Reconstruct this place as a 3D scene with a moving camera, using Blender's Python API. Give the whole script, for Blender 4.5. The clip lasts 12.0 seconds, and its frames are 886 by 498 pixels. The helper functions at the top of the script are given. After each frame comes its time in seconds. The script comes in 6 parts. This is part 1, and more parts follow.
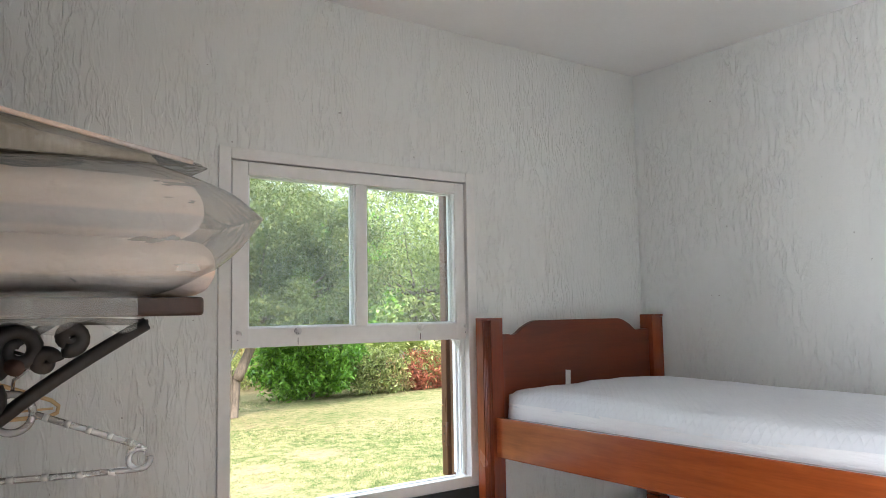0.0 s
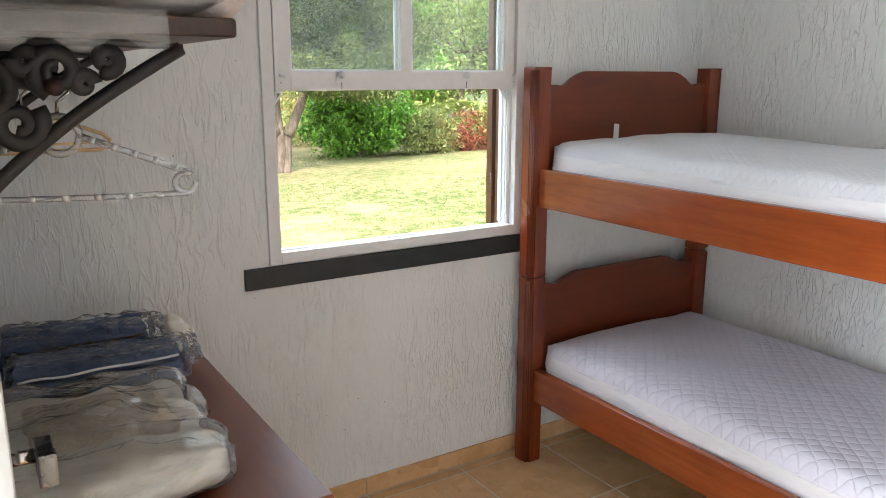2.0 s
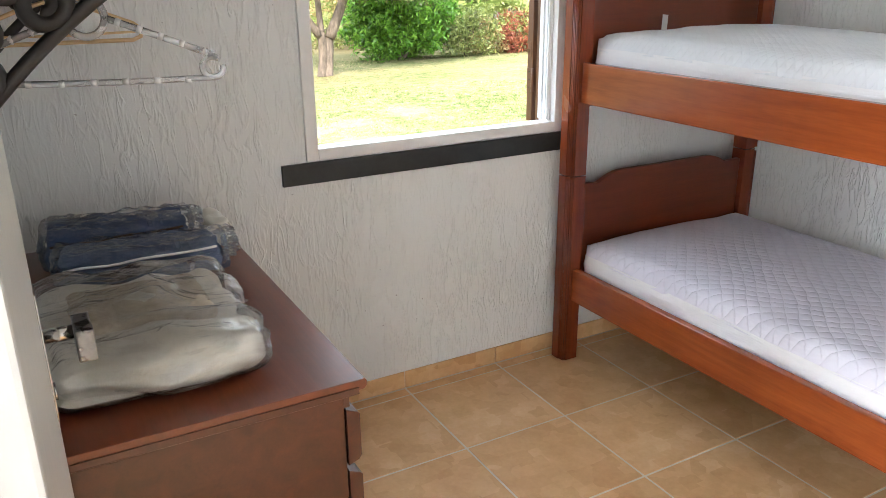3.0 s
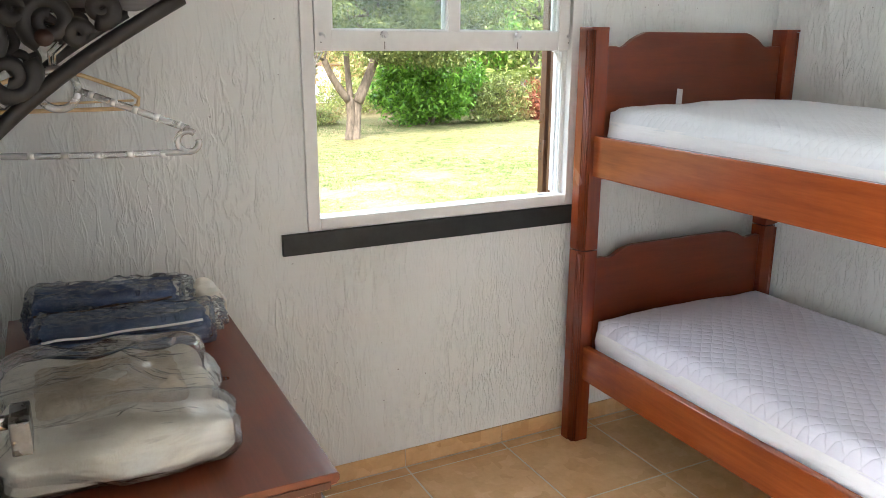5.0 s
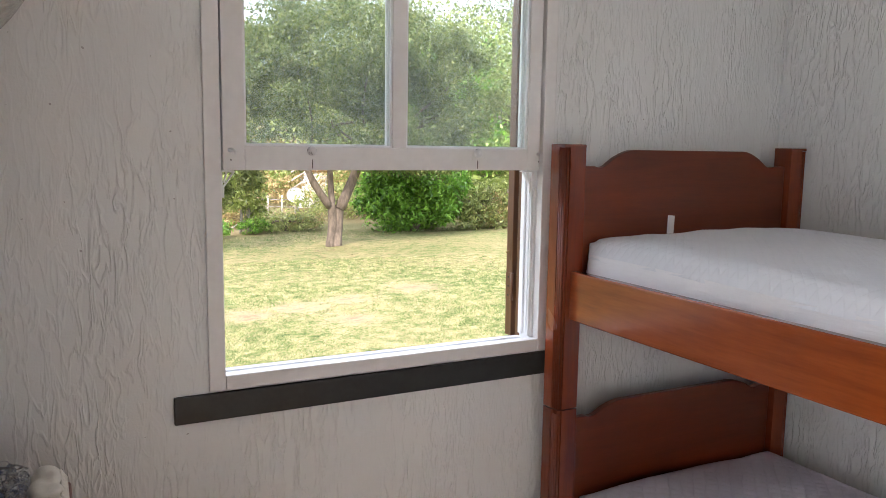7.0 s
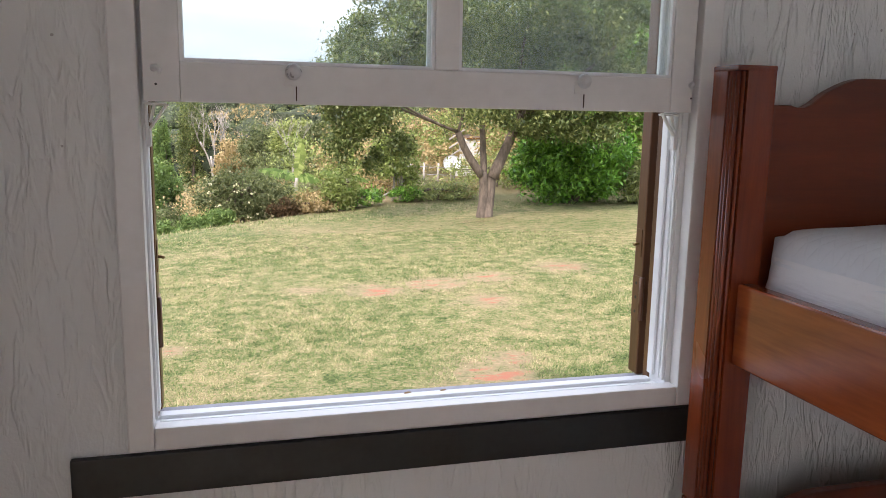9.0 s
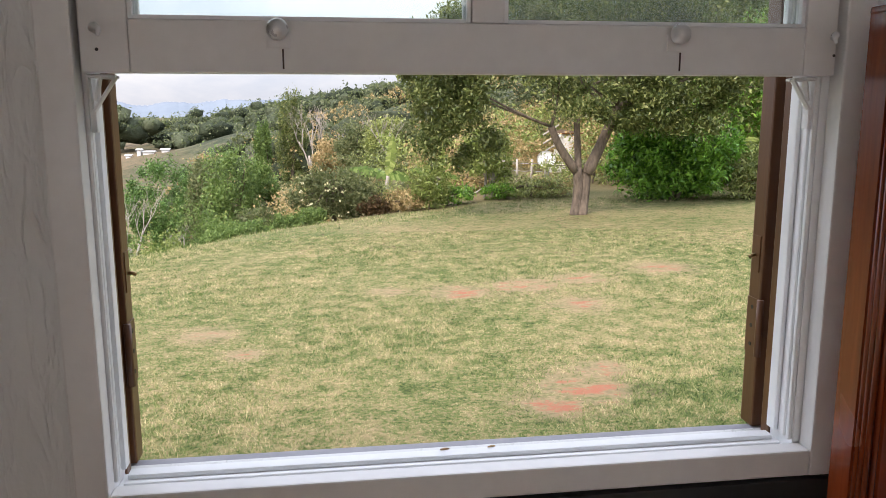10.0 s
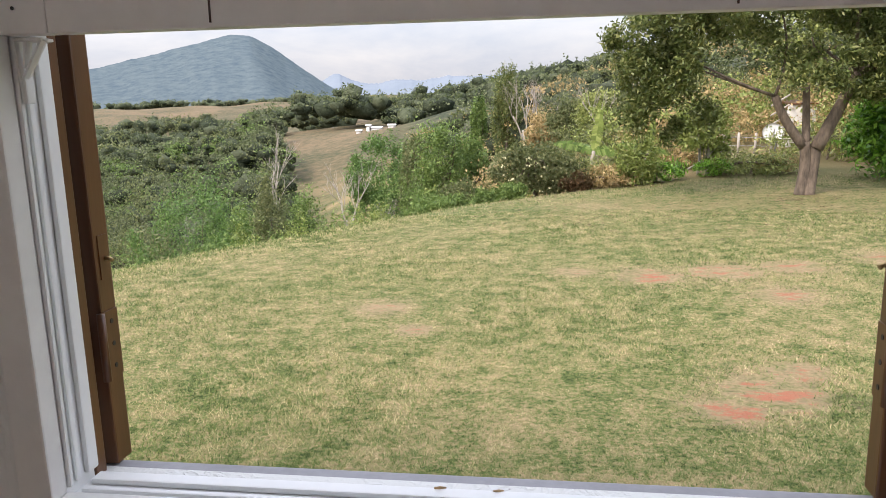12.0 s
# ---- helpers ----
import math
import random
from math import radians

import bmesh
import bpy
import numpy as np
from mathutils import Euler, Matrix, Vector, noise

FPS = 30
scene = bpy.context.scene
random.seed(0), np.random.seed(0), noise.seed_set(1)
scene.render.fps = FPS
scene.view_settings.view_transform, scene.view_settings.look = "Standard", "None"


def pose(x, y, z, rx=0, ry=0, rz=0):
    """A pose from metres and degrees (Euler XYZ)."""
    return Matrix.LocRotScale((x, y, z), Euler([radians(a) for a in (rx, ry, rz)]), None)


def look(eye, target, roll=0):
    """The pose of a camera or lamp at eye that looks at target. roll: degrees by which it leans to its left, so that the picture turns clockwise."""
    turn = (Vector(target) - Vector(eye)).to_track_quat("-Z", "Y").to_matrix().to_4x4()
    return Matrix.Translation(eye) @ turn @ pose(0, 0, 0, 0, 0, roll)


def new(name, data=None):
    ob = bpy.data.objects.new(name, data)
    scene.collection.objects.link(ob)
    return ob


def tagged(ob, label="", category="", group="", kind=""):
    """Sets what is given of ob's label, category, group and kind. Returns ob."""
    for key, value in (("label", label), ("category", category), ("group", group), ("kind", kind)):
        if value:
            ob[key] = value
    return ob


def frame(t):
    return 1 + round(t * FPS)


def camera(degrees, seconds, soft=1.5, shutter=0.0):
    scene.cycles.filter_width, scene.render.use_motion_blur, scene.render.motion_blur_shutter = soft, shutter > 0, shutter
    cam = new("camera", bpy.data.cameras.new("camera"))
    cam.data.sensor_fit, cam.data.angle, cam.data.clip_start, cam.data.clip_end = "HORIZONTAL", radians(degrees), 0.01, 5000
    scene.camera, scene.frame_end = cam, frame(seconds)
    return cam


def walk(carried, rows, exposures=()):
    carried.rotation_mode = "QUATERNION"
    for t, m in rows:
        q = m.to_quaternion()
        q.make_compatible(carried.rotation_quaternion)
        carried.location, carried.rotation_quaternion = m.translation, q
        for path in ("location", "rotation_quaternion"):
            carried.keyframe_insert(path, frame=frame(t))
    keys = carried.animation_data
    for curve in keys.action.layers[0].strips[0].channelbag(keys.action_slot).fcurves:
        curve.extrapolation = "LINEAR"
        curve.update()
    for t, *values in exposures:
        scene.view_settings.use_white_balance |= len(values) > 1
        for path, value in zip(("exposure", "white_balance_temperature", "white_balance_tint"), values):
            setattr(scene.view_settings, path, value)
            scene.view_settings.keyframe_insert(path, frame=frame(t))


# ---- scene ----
cam = camera(59.5, 12.0, soft=0.7, shutter=0.0)

PATH = [
    (0, (-0.868, -2.402, 1.602), (0.305, -0.791, 1.765), -1.0),
    (0.5, (-0.873, -2.392, 1.596), (0.282, -0.76, 1.642), -0.8),
    (0.7, (-0.861, -2.398, 1.599), (0.279, -0.755, 1.59), -0.6),
    (1, (-0.858, -2.402, 1.571), (0.261, -0.747, 1.485), -0.6),
    (1.5, (-0.84, -2.424, 1.549), (0.23, -0.753, 1.306), -0.5),
    (2, (-0.841, -2.393, 1.55), (0.201, -0.743, 1.111), 0.1),
    (2.5, (-0.838, -2.396, 1.52), (0.144, -0.751, 0.947), -0.2),
    (2.7, (-0.828, -2.394, 1.511), (0.123, -0.747, 0.892), -0.3),
    (4.3, (-0.785, -2.404, 1.516), (0.041, -0.733, 0.79), -1.2),
    (4.5, (-0.766, -2.402, 1.51), (0.063, -0.702, 0.859), -1.3),
    (5, (-0.708, -2.356, 1.526), (0.164, -0.632, 1.01), 0.2),
    (5.5, (-0.625, -2.239, 1.551), (0.308, -0.515, 1.154), 0.9),
    (6, (-0.55, -2.145, 1.563), (0.436, -0.437, 1.228), 0.7),
    (6.5, (-0.462, -2.043, 1.568), (0.506, -0.315, 1.289), 0.8),
    (6.7, (-0.423, -2.019, 1.567), (0.52, -0.276, 1.299), 0.9),
    (8.3, (-0.004, -1.509, 1.524), (0.75, 0.324, 1.256), 0.9),
    (8.5, (0.058, -1.442, 1.521), (0.727, 0.42, 1.226), 1.4),
    (9, (0.178, -1.27, 1.486), (0.693, 0.632, 1.145), 1.1),
    (9.5, (0.259, -1.068, 1.481), (0.678, 0.856, 1.129), 0.1),
    (10, (0.334, -0.959, 1.453), (0.606, 0.991, 1.103), -0.1),
    (10.5, (0.478, -0.862, 1.45), (0.512, 1.102, 1.074), 0.3),
    (11, (0.569, -0.799, 1.442), (0.419, 1.152, 1.029), 0.1),
    (11.5, (0.6, -0.768, 1.443), (0.344, 1.171, 1.029), -0.6),
    (12, (0.612, -0.746, 1.435), (0.332, 1.192, 1.028), -1.3),
]
EXPOSURE = [  # seconds, stops, kelvin, tint
    (0.0, 1.90, 6150, 12), (2.0, 2.10, 6250, 12), (2.7, 2.27, 6250, 12), (4.3, 2.43, 6120, 8), (5.0, 2.37, 6250, 10), (6.0, 2.10, 6400, 14),
    (6.7, 1.86, 6350, 17), (8.3, 1.33, 6250, 20), (9.0, 1.09, 6250, 20), (9.5, 0.92, 6350, 19), (10.5, 0.78, 6500, 18), (12.0, 0.70, 6550, 18)]
walk(cam, [(t, look(eye, target, roll)) for t, eye, target, roll in PATH], exposures=EXPOSURE)


# ---- small node helpers ----
def node(nt, kind, **values):
    n = nt.nodes.new(kind)
    for key, value in values.items():
        if key in n.inputs:
            n.inputs[key].default_value = value
        else:
            setattr(n, key, value)
    return n


def link(nt, a, b):
    nt.links.new(a, b)


def coords(nt, scale=(1, 1, 1), kind="Object"):
    tc = node(nt, "ShaderNodeTexCoord")
    mp = node(nt, "ShaderNodeMapping")
    mp.inputs["Scale"].default_value = scale
    link(nt, tc.outputs[kind], mp.inputs["Vector"])
    return mp.outputs["Vector"]


def noise_of(nt, vec, scale, detail=4, rough=0.55, distort=0.0):
    n = node(nt, "ShaderNodeTexNoise")
    n.inputs["Scale"].default_value, n.inputs["Detail"].default_value = scale, detail
    n.inputs["Roughness"].default_value, n.inputs["Distortion"].default_value = rough, distort
    link(nt, vec, n.inputs["Vector"])
    return n.outputs["Fac"]


def ramp(nt, fac, stops):
    r = node(nt, "ShaderNodeValToRGB")
    while len(r.color_ramp.elements) < len(stops):
        r.color_ramp.elements.new(0.5)
    for e, (p, c) in zip(r.color_ramp.elements, stops):
        e.position = p
        e.color = (*c, 1) if not isinstance(c, (int, float)) else (c, c, c, 1)
    link(nt, fac, r.inputs["Fac"])
    return r.outputs["Color"]


def mixed(nt, fac, a, b, blend="MIX"):
    m = node(nt, "ShaderNodeMix", data_type="RGBA", blend_type=blend)
    for sock, v in ((m.inputs[0], fac), (m.inputs[6], a), (m.inputs[7], b)):
        if isinstance(v, bpy.types.NodeSocket):
            link(nt, v, sock)
        elif isinstance(v, (int, float)):
            sock.default_value = v
        else:
            sock.default_value = (*v, 1)
    return m.outputs[2]


def maths(nt, op, a, b=0.0):
    m = node(nt, "ShaderNodeMath", operation=op)
    for sock, v in ((m.inputs[0], a), (m.inputs[1], b)):
        if isinstance(v, bpy.types.NodeSocket):
            link(nt, v, sock)
        else:
            sock.default_value = v
    return m.outputs[0]


def bumped(nt, bsdf, height, distance, strength=1.0):
    b = node(nt, "ShaderNodeBump")
    b.inputs["Distance"].default_value, b.inputs["Strength"].default_value = distance, strength
    link(nt, height, b.inputs["Height"])
    link(nt, b.outputs["Normal"], bsdf.inputs["Normal"])
    return b


def blank(name):
    m = bpy.data.materials.new(name)
    m.use_nodes = True
    nt = m.node_tree
    return m, nt, nt.nodes["Principled BSDF"]


def surface(name, a, b, scale=6.0, stretch=(1, 1, 1), rough=0.5, spread=0.12, metal=0.0, bump=0.0, fine=80.0, random=0.0, spec=0.5):
    """Two colours mixed by coarse and fine grain, with relief and uneven gloss."""
    m, nt, p = blank(name)
    v = coords(nt, stretch)
    coarse, grain = noise_of(nt, v, scale, 5), noise_of(nt, v, fine, 3)
    fac = maths(nt, "ADD", maths(nt, "MULTIPLY", coarse, 0.7), maths(nt, "MULTIPLY", grain, 0.3))
    if random:
        info = node(nt, "ShaderNodeObjectInfo")
        fac = maths(nt, "ADD", fac, maths(nt, "MULTIPLY", maths(nt, "SUBTRACT", info.outputs["Random"], 0.5), random))
    link(nt, ramp(nt, fac, [(0.3, a), (0.7, b)]), p.inputs["Base Color"])
    link(nt, maths(nt, "ADD", maths(nt, "MULTIPLY", coarse, spread * 2), rough - spread), p.inputs["Roughness"])
    p.inputs["Metallic"].default_value = metal
    p.inputs["Specular IOR Level"].default_value = spec
    if bump:
        bumped(nt, p, fac, bump)
    return m


# ---- sky, sun and added hall lamp ----
world = bpy.data.worlds.new("sky")
scene.world = world
world.use_nodes = True
wnt = world.node_tree
SUN_UP, SUN_ROUND = 44.0, -140.0
sky = node(wnt, "ShaderNodeTexSky", sky_type="NISHITA")
sky.sun_disc, sky.sun_elevation, sky.sun_rotation = False, radians(SUN_UP), radians(SUN_ROUND)
sky.dust_density, sky.air_density = 3.0, 1.2
wv = coords(wnt, (1.0, 1.0, 3.2), "Generated")
cloud = ramp(wnt, noise_of(wnt, wv, 3.4, 7, 0.6, 0.4), [(0.38, 0.45), (0.62, 1.0)])
grey = mixed(wnt, cloud, (2.3, 3.0, 4.0), (5.0, 5.15, 5.2))
overcast = mixed(wnt, 0.8, sky.outputs["Color"], grey)
# a hazy overcast sky is about three times as bright overhead as at the horizon
wsep = node(wnt, "ShaderNodeSeparateXYZ")
link(wnt, node(wnt, "ShaderNodeTexCoord").outputs["Generated"], wsep.inputs[0])
climb = maths(wnt, "ADD", maths(wnt, "MULTIPLY", maths(wnt, "MAXIMUM", wsep.outputs[2], 0.0), 2.0), 0.74)
dome = node(wnt, "ShaderNodeVectorMath", operation="SCALE")
link(wnt, overcast, dome.inputs[0])
link(wnt, climb, dome.inputs["Scale"])
link(wnt, dome.outputs[0], wnt.nodes["Background"].inputs["Color"])
wnt.nodes["Background"].inputs["Strength"].default_value = 0.15
sun = new("sun", bpy.data.lights.new("sun", "SUN"))
sun.data.energy, sun.data.angle, sun.data.color = 2.7, radians(18), (1.0, 0.92, 0.80)
su = Vector((math.sin(radians(SUN_ROUND)) * math.cos(radians(SUN_UP)), math.cos(radians(SUN_ROUND)) * math.cos(radians(SUN_UP)), math.sin(radians(SUN_UP))))
sun.matrix_world = look((0, 0, 40), Vector((0, 0, 40)) - su)


def area_lamp(name, where, target, w, h, power, colour=(0.96, 0.98, 1.0)):
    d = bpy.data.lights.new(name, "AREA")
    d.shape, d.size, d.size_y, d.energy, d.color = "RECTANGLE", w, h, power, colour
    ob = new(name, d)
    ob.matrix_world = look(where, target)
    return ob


# added area lamp; stands for sky light through an assumed, unseen hall opening
area_lamp("hall_fill_lamp", (-2.72, -2.45, 1.3), (0.0, -2.35, 1.2), 1.9, 2.3, 94, (0.95, 0.97, 1.0))


# ---- materials ----
def plaster_material():
    m, nt, p = blank("grooved_plaster")
    v = coords(nt, (1.0, 1.0, 0.24))
    base = noise_of(nt, v, 40, 2.5, 0.5, 0.5)
    ridge = maths(nt, "SUBTRACT", 1.0, maths(nt, "MULTIPLY", maths(nt, "ABSOLUTE", maths(nt, "SUBTRACT", base, 0.52)), 10.0))
    ridge = maths(nt, "MAXIMUM", ridge, 0.0)
    patchy = ramp(nt, noise_of(nt, coords(nt, (1, 1, 0.5)), 3.2, 3), [(0.38, 0.15), (0.62, 1.0)])
    ridge = maths(nt, "MULTIPLY", ridge, patchy)
    grain = noise_of(nt, coords(nt), 160, 3)
    height = maths(nt, "ADD", ridge, maths(nt, "MULTIPLY", grain, 0.22))
    stain = noise_of(nt, coords(nt), 1.7, 5)
    col = mixed(nt, stain, (0.70, 0.71, 0.69), (0.78, 0.785, 0.77))
    col = mixed(nt, maths(nt, "MULTIPLY", ridge, 0.05), col, (0.55, 0.54, 0.52))
    speck = ramp(nt, noise_of(nt, coords(nt), 55, 1), [(0.80, 0.0), (0.82, 1.0)])
    col = mixed(nt, maths(nt, "MULTIPLY", speck, 0.6), col, (0.25, 0.22, 0.2))
    link(nt, col, p.inputs["Base Color"])
    p.inputs["Roughness"].default_value = 0.75
    p.inputs["Specular IOR Level"].default_value = 0.3
    bumped(nt, p, height, 0.0032)
    return m


def wood_material(name, dark, light, along=2, rough=0.3, coat=0.25):
    m, nt, p = blank(name)
    s = [1.0, 1.0, 1.0]
    s[along] = 0.08
    v = coords(nt, s)
    streak, fine = noise_of(nt, v, 22, 6, 0.6, 0.6), noise_of(nt, v, 190, 3)
    blot = noise_of(nt, coords(nt), 5, 3)
    fac = maths(nt, "ADD", maths(nt, "MULTIPLY", streak, 0.55), maths(nt, "ADD", maths(nt, "MULTIPLY", fine, 0.2), maths(nt, "MULTIPLY", blot, 0.25)))
    link(nt, ramp(nt, fac, [(0.32, dark), (0.68, light)]), p.inputs["Base Color"])
    link(nt, maths(nt, "ADD", maths(nt, "MULTIPLY", blot, 0.16), rough - 0.08), p.inputs["Roughness"])
    p.inputs["Coat Weight"].default_value, p.inputs["Coat Roughness"].default_value = coat, 0.22
    bumped(nt, p, fac, 0.0006)
    return m


def tile_material():
    m, nt, p = blank("mottled_terracotta_tile")
    v = coords(nt)
    info = node(nt, "ShaderNodeObjectInfo")
    off = node(nt, "ShaderNodeVectorMath", operation="ADD")
    link(nt, v, off.inputs[0])
    link(nt, info.outputs["Random"], off.inputs[1])
    vv = off.outputs[0]
    cells = node(nt, "ShaderNodeTexVoronoi", distance="CHEBYCHEV")
    cells.inputs["Scale"].default_value = 15
    link(nt, vv, cells.inputs["Vector"])
    cell = maths(nt, "MULTIPLY", cells.outputs["Color"], 1.0)
    fac = maths(nt, "ADD", maths(nt, "MULTIPLY", noise_of(nt, vv, 7, 4), 0.55), maths(nt, "ADD", maths(nt, "MULTIPLY", cell, 0.22), maths(nt, "MULTIPLY", noise_of(nt, vv, 60, 3), 0.2)))
    fac = maths(nt, "ADD", fac, maths(nt, "MULTIPLY", maths(nt, "SUBTRACT", info.outputs["Random"], 0.5), 0.1))
    link(nt, ramp(nt, fac, [(0.3, (0.55, 0.315, 0.140)), (0.55, (0.68, 0.43, 0.215)), (0.75, (0.78, 0.55, 0.32))]), p.inputs["Base Color"])
    link(nt, maths(nt, "ADD", maths(nt, "MULTIPLY", fac, 0.25), 0.22), p.inputs["Roughness"])
    bumped(nt, p, fac, 0.0006)
    return m


def leaf_material(name, dark, mid, light, gloss=0.4, size=1.3, patch=0.4, stand=0.0):
    m, nt, p = blank(name)
    geo = node(nt, "ShaderNodeNewGeometry")
    v = coords(nt)
    clump = maths(nt, "SUBTRACT", noise_of(nt, v, size, 4 if size > 2 else 2, 0.65), 0.5)
    fac = maths(nt, "ADD", maths(nt, "MULTIPLY", geo.outputs["Random Per Island"], 0.65), maths(nt, "ADD", maths(nt, "MULTIPLY", clump, patch), 0.2))
    if stand:  # crowns that differ from one another
        fac = maths(nt, "ADD", fac, maths(nt, "MULTIPLY", maths(nt, "SUBTRACT", noise_of(nt, v, 0.16, 2, 0.5), 0.5), stand))
    col = ramp(nt, fac, [(0.15, dark), (0.5, mid), (0.9, light)])
    link(nt, col, p.inputs["Base Color"])
    p.inputs["Roughness"].default_value = gloss
    p.inputs["Specular IOR Level"].default_value = 0.35
    tr = node(nt, "ShaderNodeBsdfTranslucent")
    link(nt, mixed(nt, 0.35, col, (0.22, 0.30, 0.07), "MIX"), tr.inputs["Color"])
    mx = node(nt, "ShaderNodeMixShader")
    mx.inputs[0].default_value = 0.3
    link(nt, p.outputs[0], mx.inputs[1])
    link(nt, tr.outputs[0], mx.inputs[2])
    link(nt, mx.outputs[0], nt.nodes["Material Output"].inputs["Surface"])
    return m


RED_SOIL = [(1.72, 3.11, 0.24), (1.93, 3.45, 0.15), (1.45, 2.85, 0.15), (1.43, 5.85, 0.26), (2.08, 5.98, 0.28), (2.65, 6.12, 0.24), (0.82, 6.04, 0.16), (-0.30, 4.17, 0.11), (-0.64, 4.75, 0.16), (3.6, 6.4, 0.24), (2.3, 5.1, 0.2)]


def lawn_material():
    m, nt, p = blank("patchy_lawn")
    v = coords(nt)
    big, mid, fine = noise_of(nt, v, 0.55, 5, 0.6), noise_of(nt, v, 3.2, 5, 0.65), noise_of(nt, v, 34, 4, 0.75)
    fac = maths(nt, "ADD", maths(nt, "MULTIPLY", big, 0.20), maths(nt, "ADD", maths(nt, "MULTIPLY", noise_of(nt, v, 6.0, 5, 0.7), 0.30), maths(nt, "MULTIPLY", fine, 0.58)))
    grass = ramp(nt, fac, [(0.40, (0.024, 0.044, 0.011)), (0.485, (0.112, 0.148, 0.044)), (0.565, (0.245, 0.212, 0.100)), (0.69, (0.42, 0.30, 0.185))])
    red = None
    for x, y, r in RED_SOIL:
        d = node(nt, "ShaderNodeVectorMath", operation="DISTANCE")
        d.inputs[1].default_value = (x, y, -0.09)
        link(nt, v, d.inputs[0])
        near = maths(nt, "MAXIMUM", maths(nt, "SUBTRACT", 1.0, maths(nt, "DIVIDE", d.outputs["Value"], r * 2.6)), 0.0)
        red = near if red is None else maths(nt, "MAXIMUM", red, near)
    torn = maths(nt, "MULTIPLY", maths(nt, "SUBTRACT", noise_of(nt, coords(nt, (0.5, 1, 1)), 8, 9, 0.8), 0.5), 3.4)
    bare = maths(nt, "ADD", maths(nt, "MULTIPLY", red, 0.70), maths(nt, "MULTIPLY", torn, maths(nt, "ADD", red, 0.2)))
    grass = mixed(nt, maths(nt, "MULTIPLY", ramp(nt, bare, [(0.12, 0.0), (0.55, 1.0)]), 0.62), grass, (0.33, 0.235, 0.15))
    col = mixed(nt, ramp(nt, bare, [(0.60, 0.0), (0.86, 1.0)]), grass, (0.35, 0.140, 0.085))
    # scrub and soil past the brow
    scrub = ramp(nt, maths(nt, "ADD", maths(nt, "MULTIPLY", noise_of(nt, v, 0.05, 6, 0.65), 0.7), maths(nt, "MULTIPLY", noise_of(nt, v, 0.6, 4), 0.3)), [(0.40, (0.06, 0.085, 0.03)), (0.50, (0.17, 0.15, 0.07)), (0.60, (0.33, 0.24, 0.13)), (0.72, (0.36, 0.20, 0.12))])
    tone = node(nt, "ShaderNodeAttribute", attribute_name="wild")
    hay = ramp(nt, maths(nt, "ADD", maths(nt, "MULTIPLY", noise_of(nt, v, 0.03, 6, 0.6), 0.6), maths(nt, "MULTIPLY", noise_of(nt, v, 0.9, 4), 0.4)), [(0.40, (0.062, 0.066, 0.034)), (0.50, (0.122, 0.098, 0.056)), (0.62, (0.185, 0.132, 0.080))])
    arid = node(nt, "ShaderNodeAttribute", attribute_name="dry")
    scrub = mixed(nt, arid.outputs["Fac"], scrub, hay)
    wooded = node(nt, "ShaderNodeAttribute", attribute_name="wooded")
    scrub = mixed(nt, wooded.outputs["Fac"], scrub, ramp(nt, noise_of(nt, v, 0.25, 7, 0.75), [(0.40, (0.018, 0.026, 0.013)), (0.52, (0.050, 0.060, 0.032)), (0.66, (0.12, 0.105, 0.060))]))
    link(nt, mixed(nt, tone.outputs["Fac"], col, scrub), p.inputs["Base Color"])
    p.inputs["Roughness"].default_value = 0.9
    p.inputs["Specular IOR Level"].default_value = 0.15
    bumped(nt, p, maths(nt, "ADD", fine, mid), 0.035)
    return m


def glass_material(name, dust=0.06):
    """A thin clear pane: see-through, mirror gloss by the angle, a thin film of dust."""
    m, nt, p = blank(name)
    clear = node(nt, "ShaderNodeBsdfTransparent")
    clear.inputs["Color"].default_value = (0.955, 0.975, 0.965, 1)
    gl = node(nt, "ShaderNodeBsdfGlossy")
    gl.inputs["Roughness"].default_value = 0.02
    dusty = node(nt, "ShaderNodeBsdfTranslucent")
    dusty.inputs["Color"].default_value = (0.80, 0.88, 0.90, 1)
    v = coords(nt)
    streak = noise_of(nt, coords(nt, (1, 1, 0.25)), 16, 6, 0.7)
    dirt = maths(nt, "MULTIPLY", ramp(nt, maths(nt, "ADD", maths(nt, "MULTIPLY", noise_of(nt, v, 5, 6, 0.7), 0.6), maths(nt, "MULTIPLY", streak, 0.4)), [(0.35, 0.35), (0.70, 1.0)]), dust)
    a = node(nt, "ShaderNodeMixShader")
    link(nt, dirt, a.inputs[0])
    link(nt, clear.outputs[0], a.inputs[1])
    link(nt, dusty.outputs[0], a.inputs[2])
    b = node(nt, "ShaderNodeMixShader")
    fr = node(nt, "ShaderNodeFresnel")
    fr.inputs["IOR"].default_value = 1.3
    link(nt, fr.outputs[0], b.inputs[0])
    link(nt, a.outputs[0], b.inputs[1])
    link(nt, gl.outputs[0], b.inputs[2])
    link(nt, b.outputs[0], nt.nodes["Material Output"].inputs["Surface"])
    nt.nodes.remove(p)
    return m


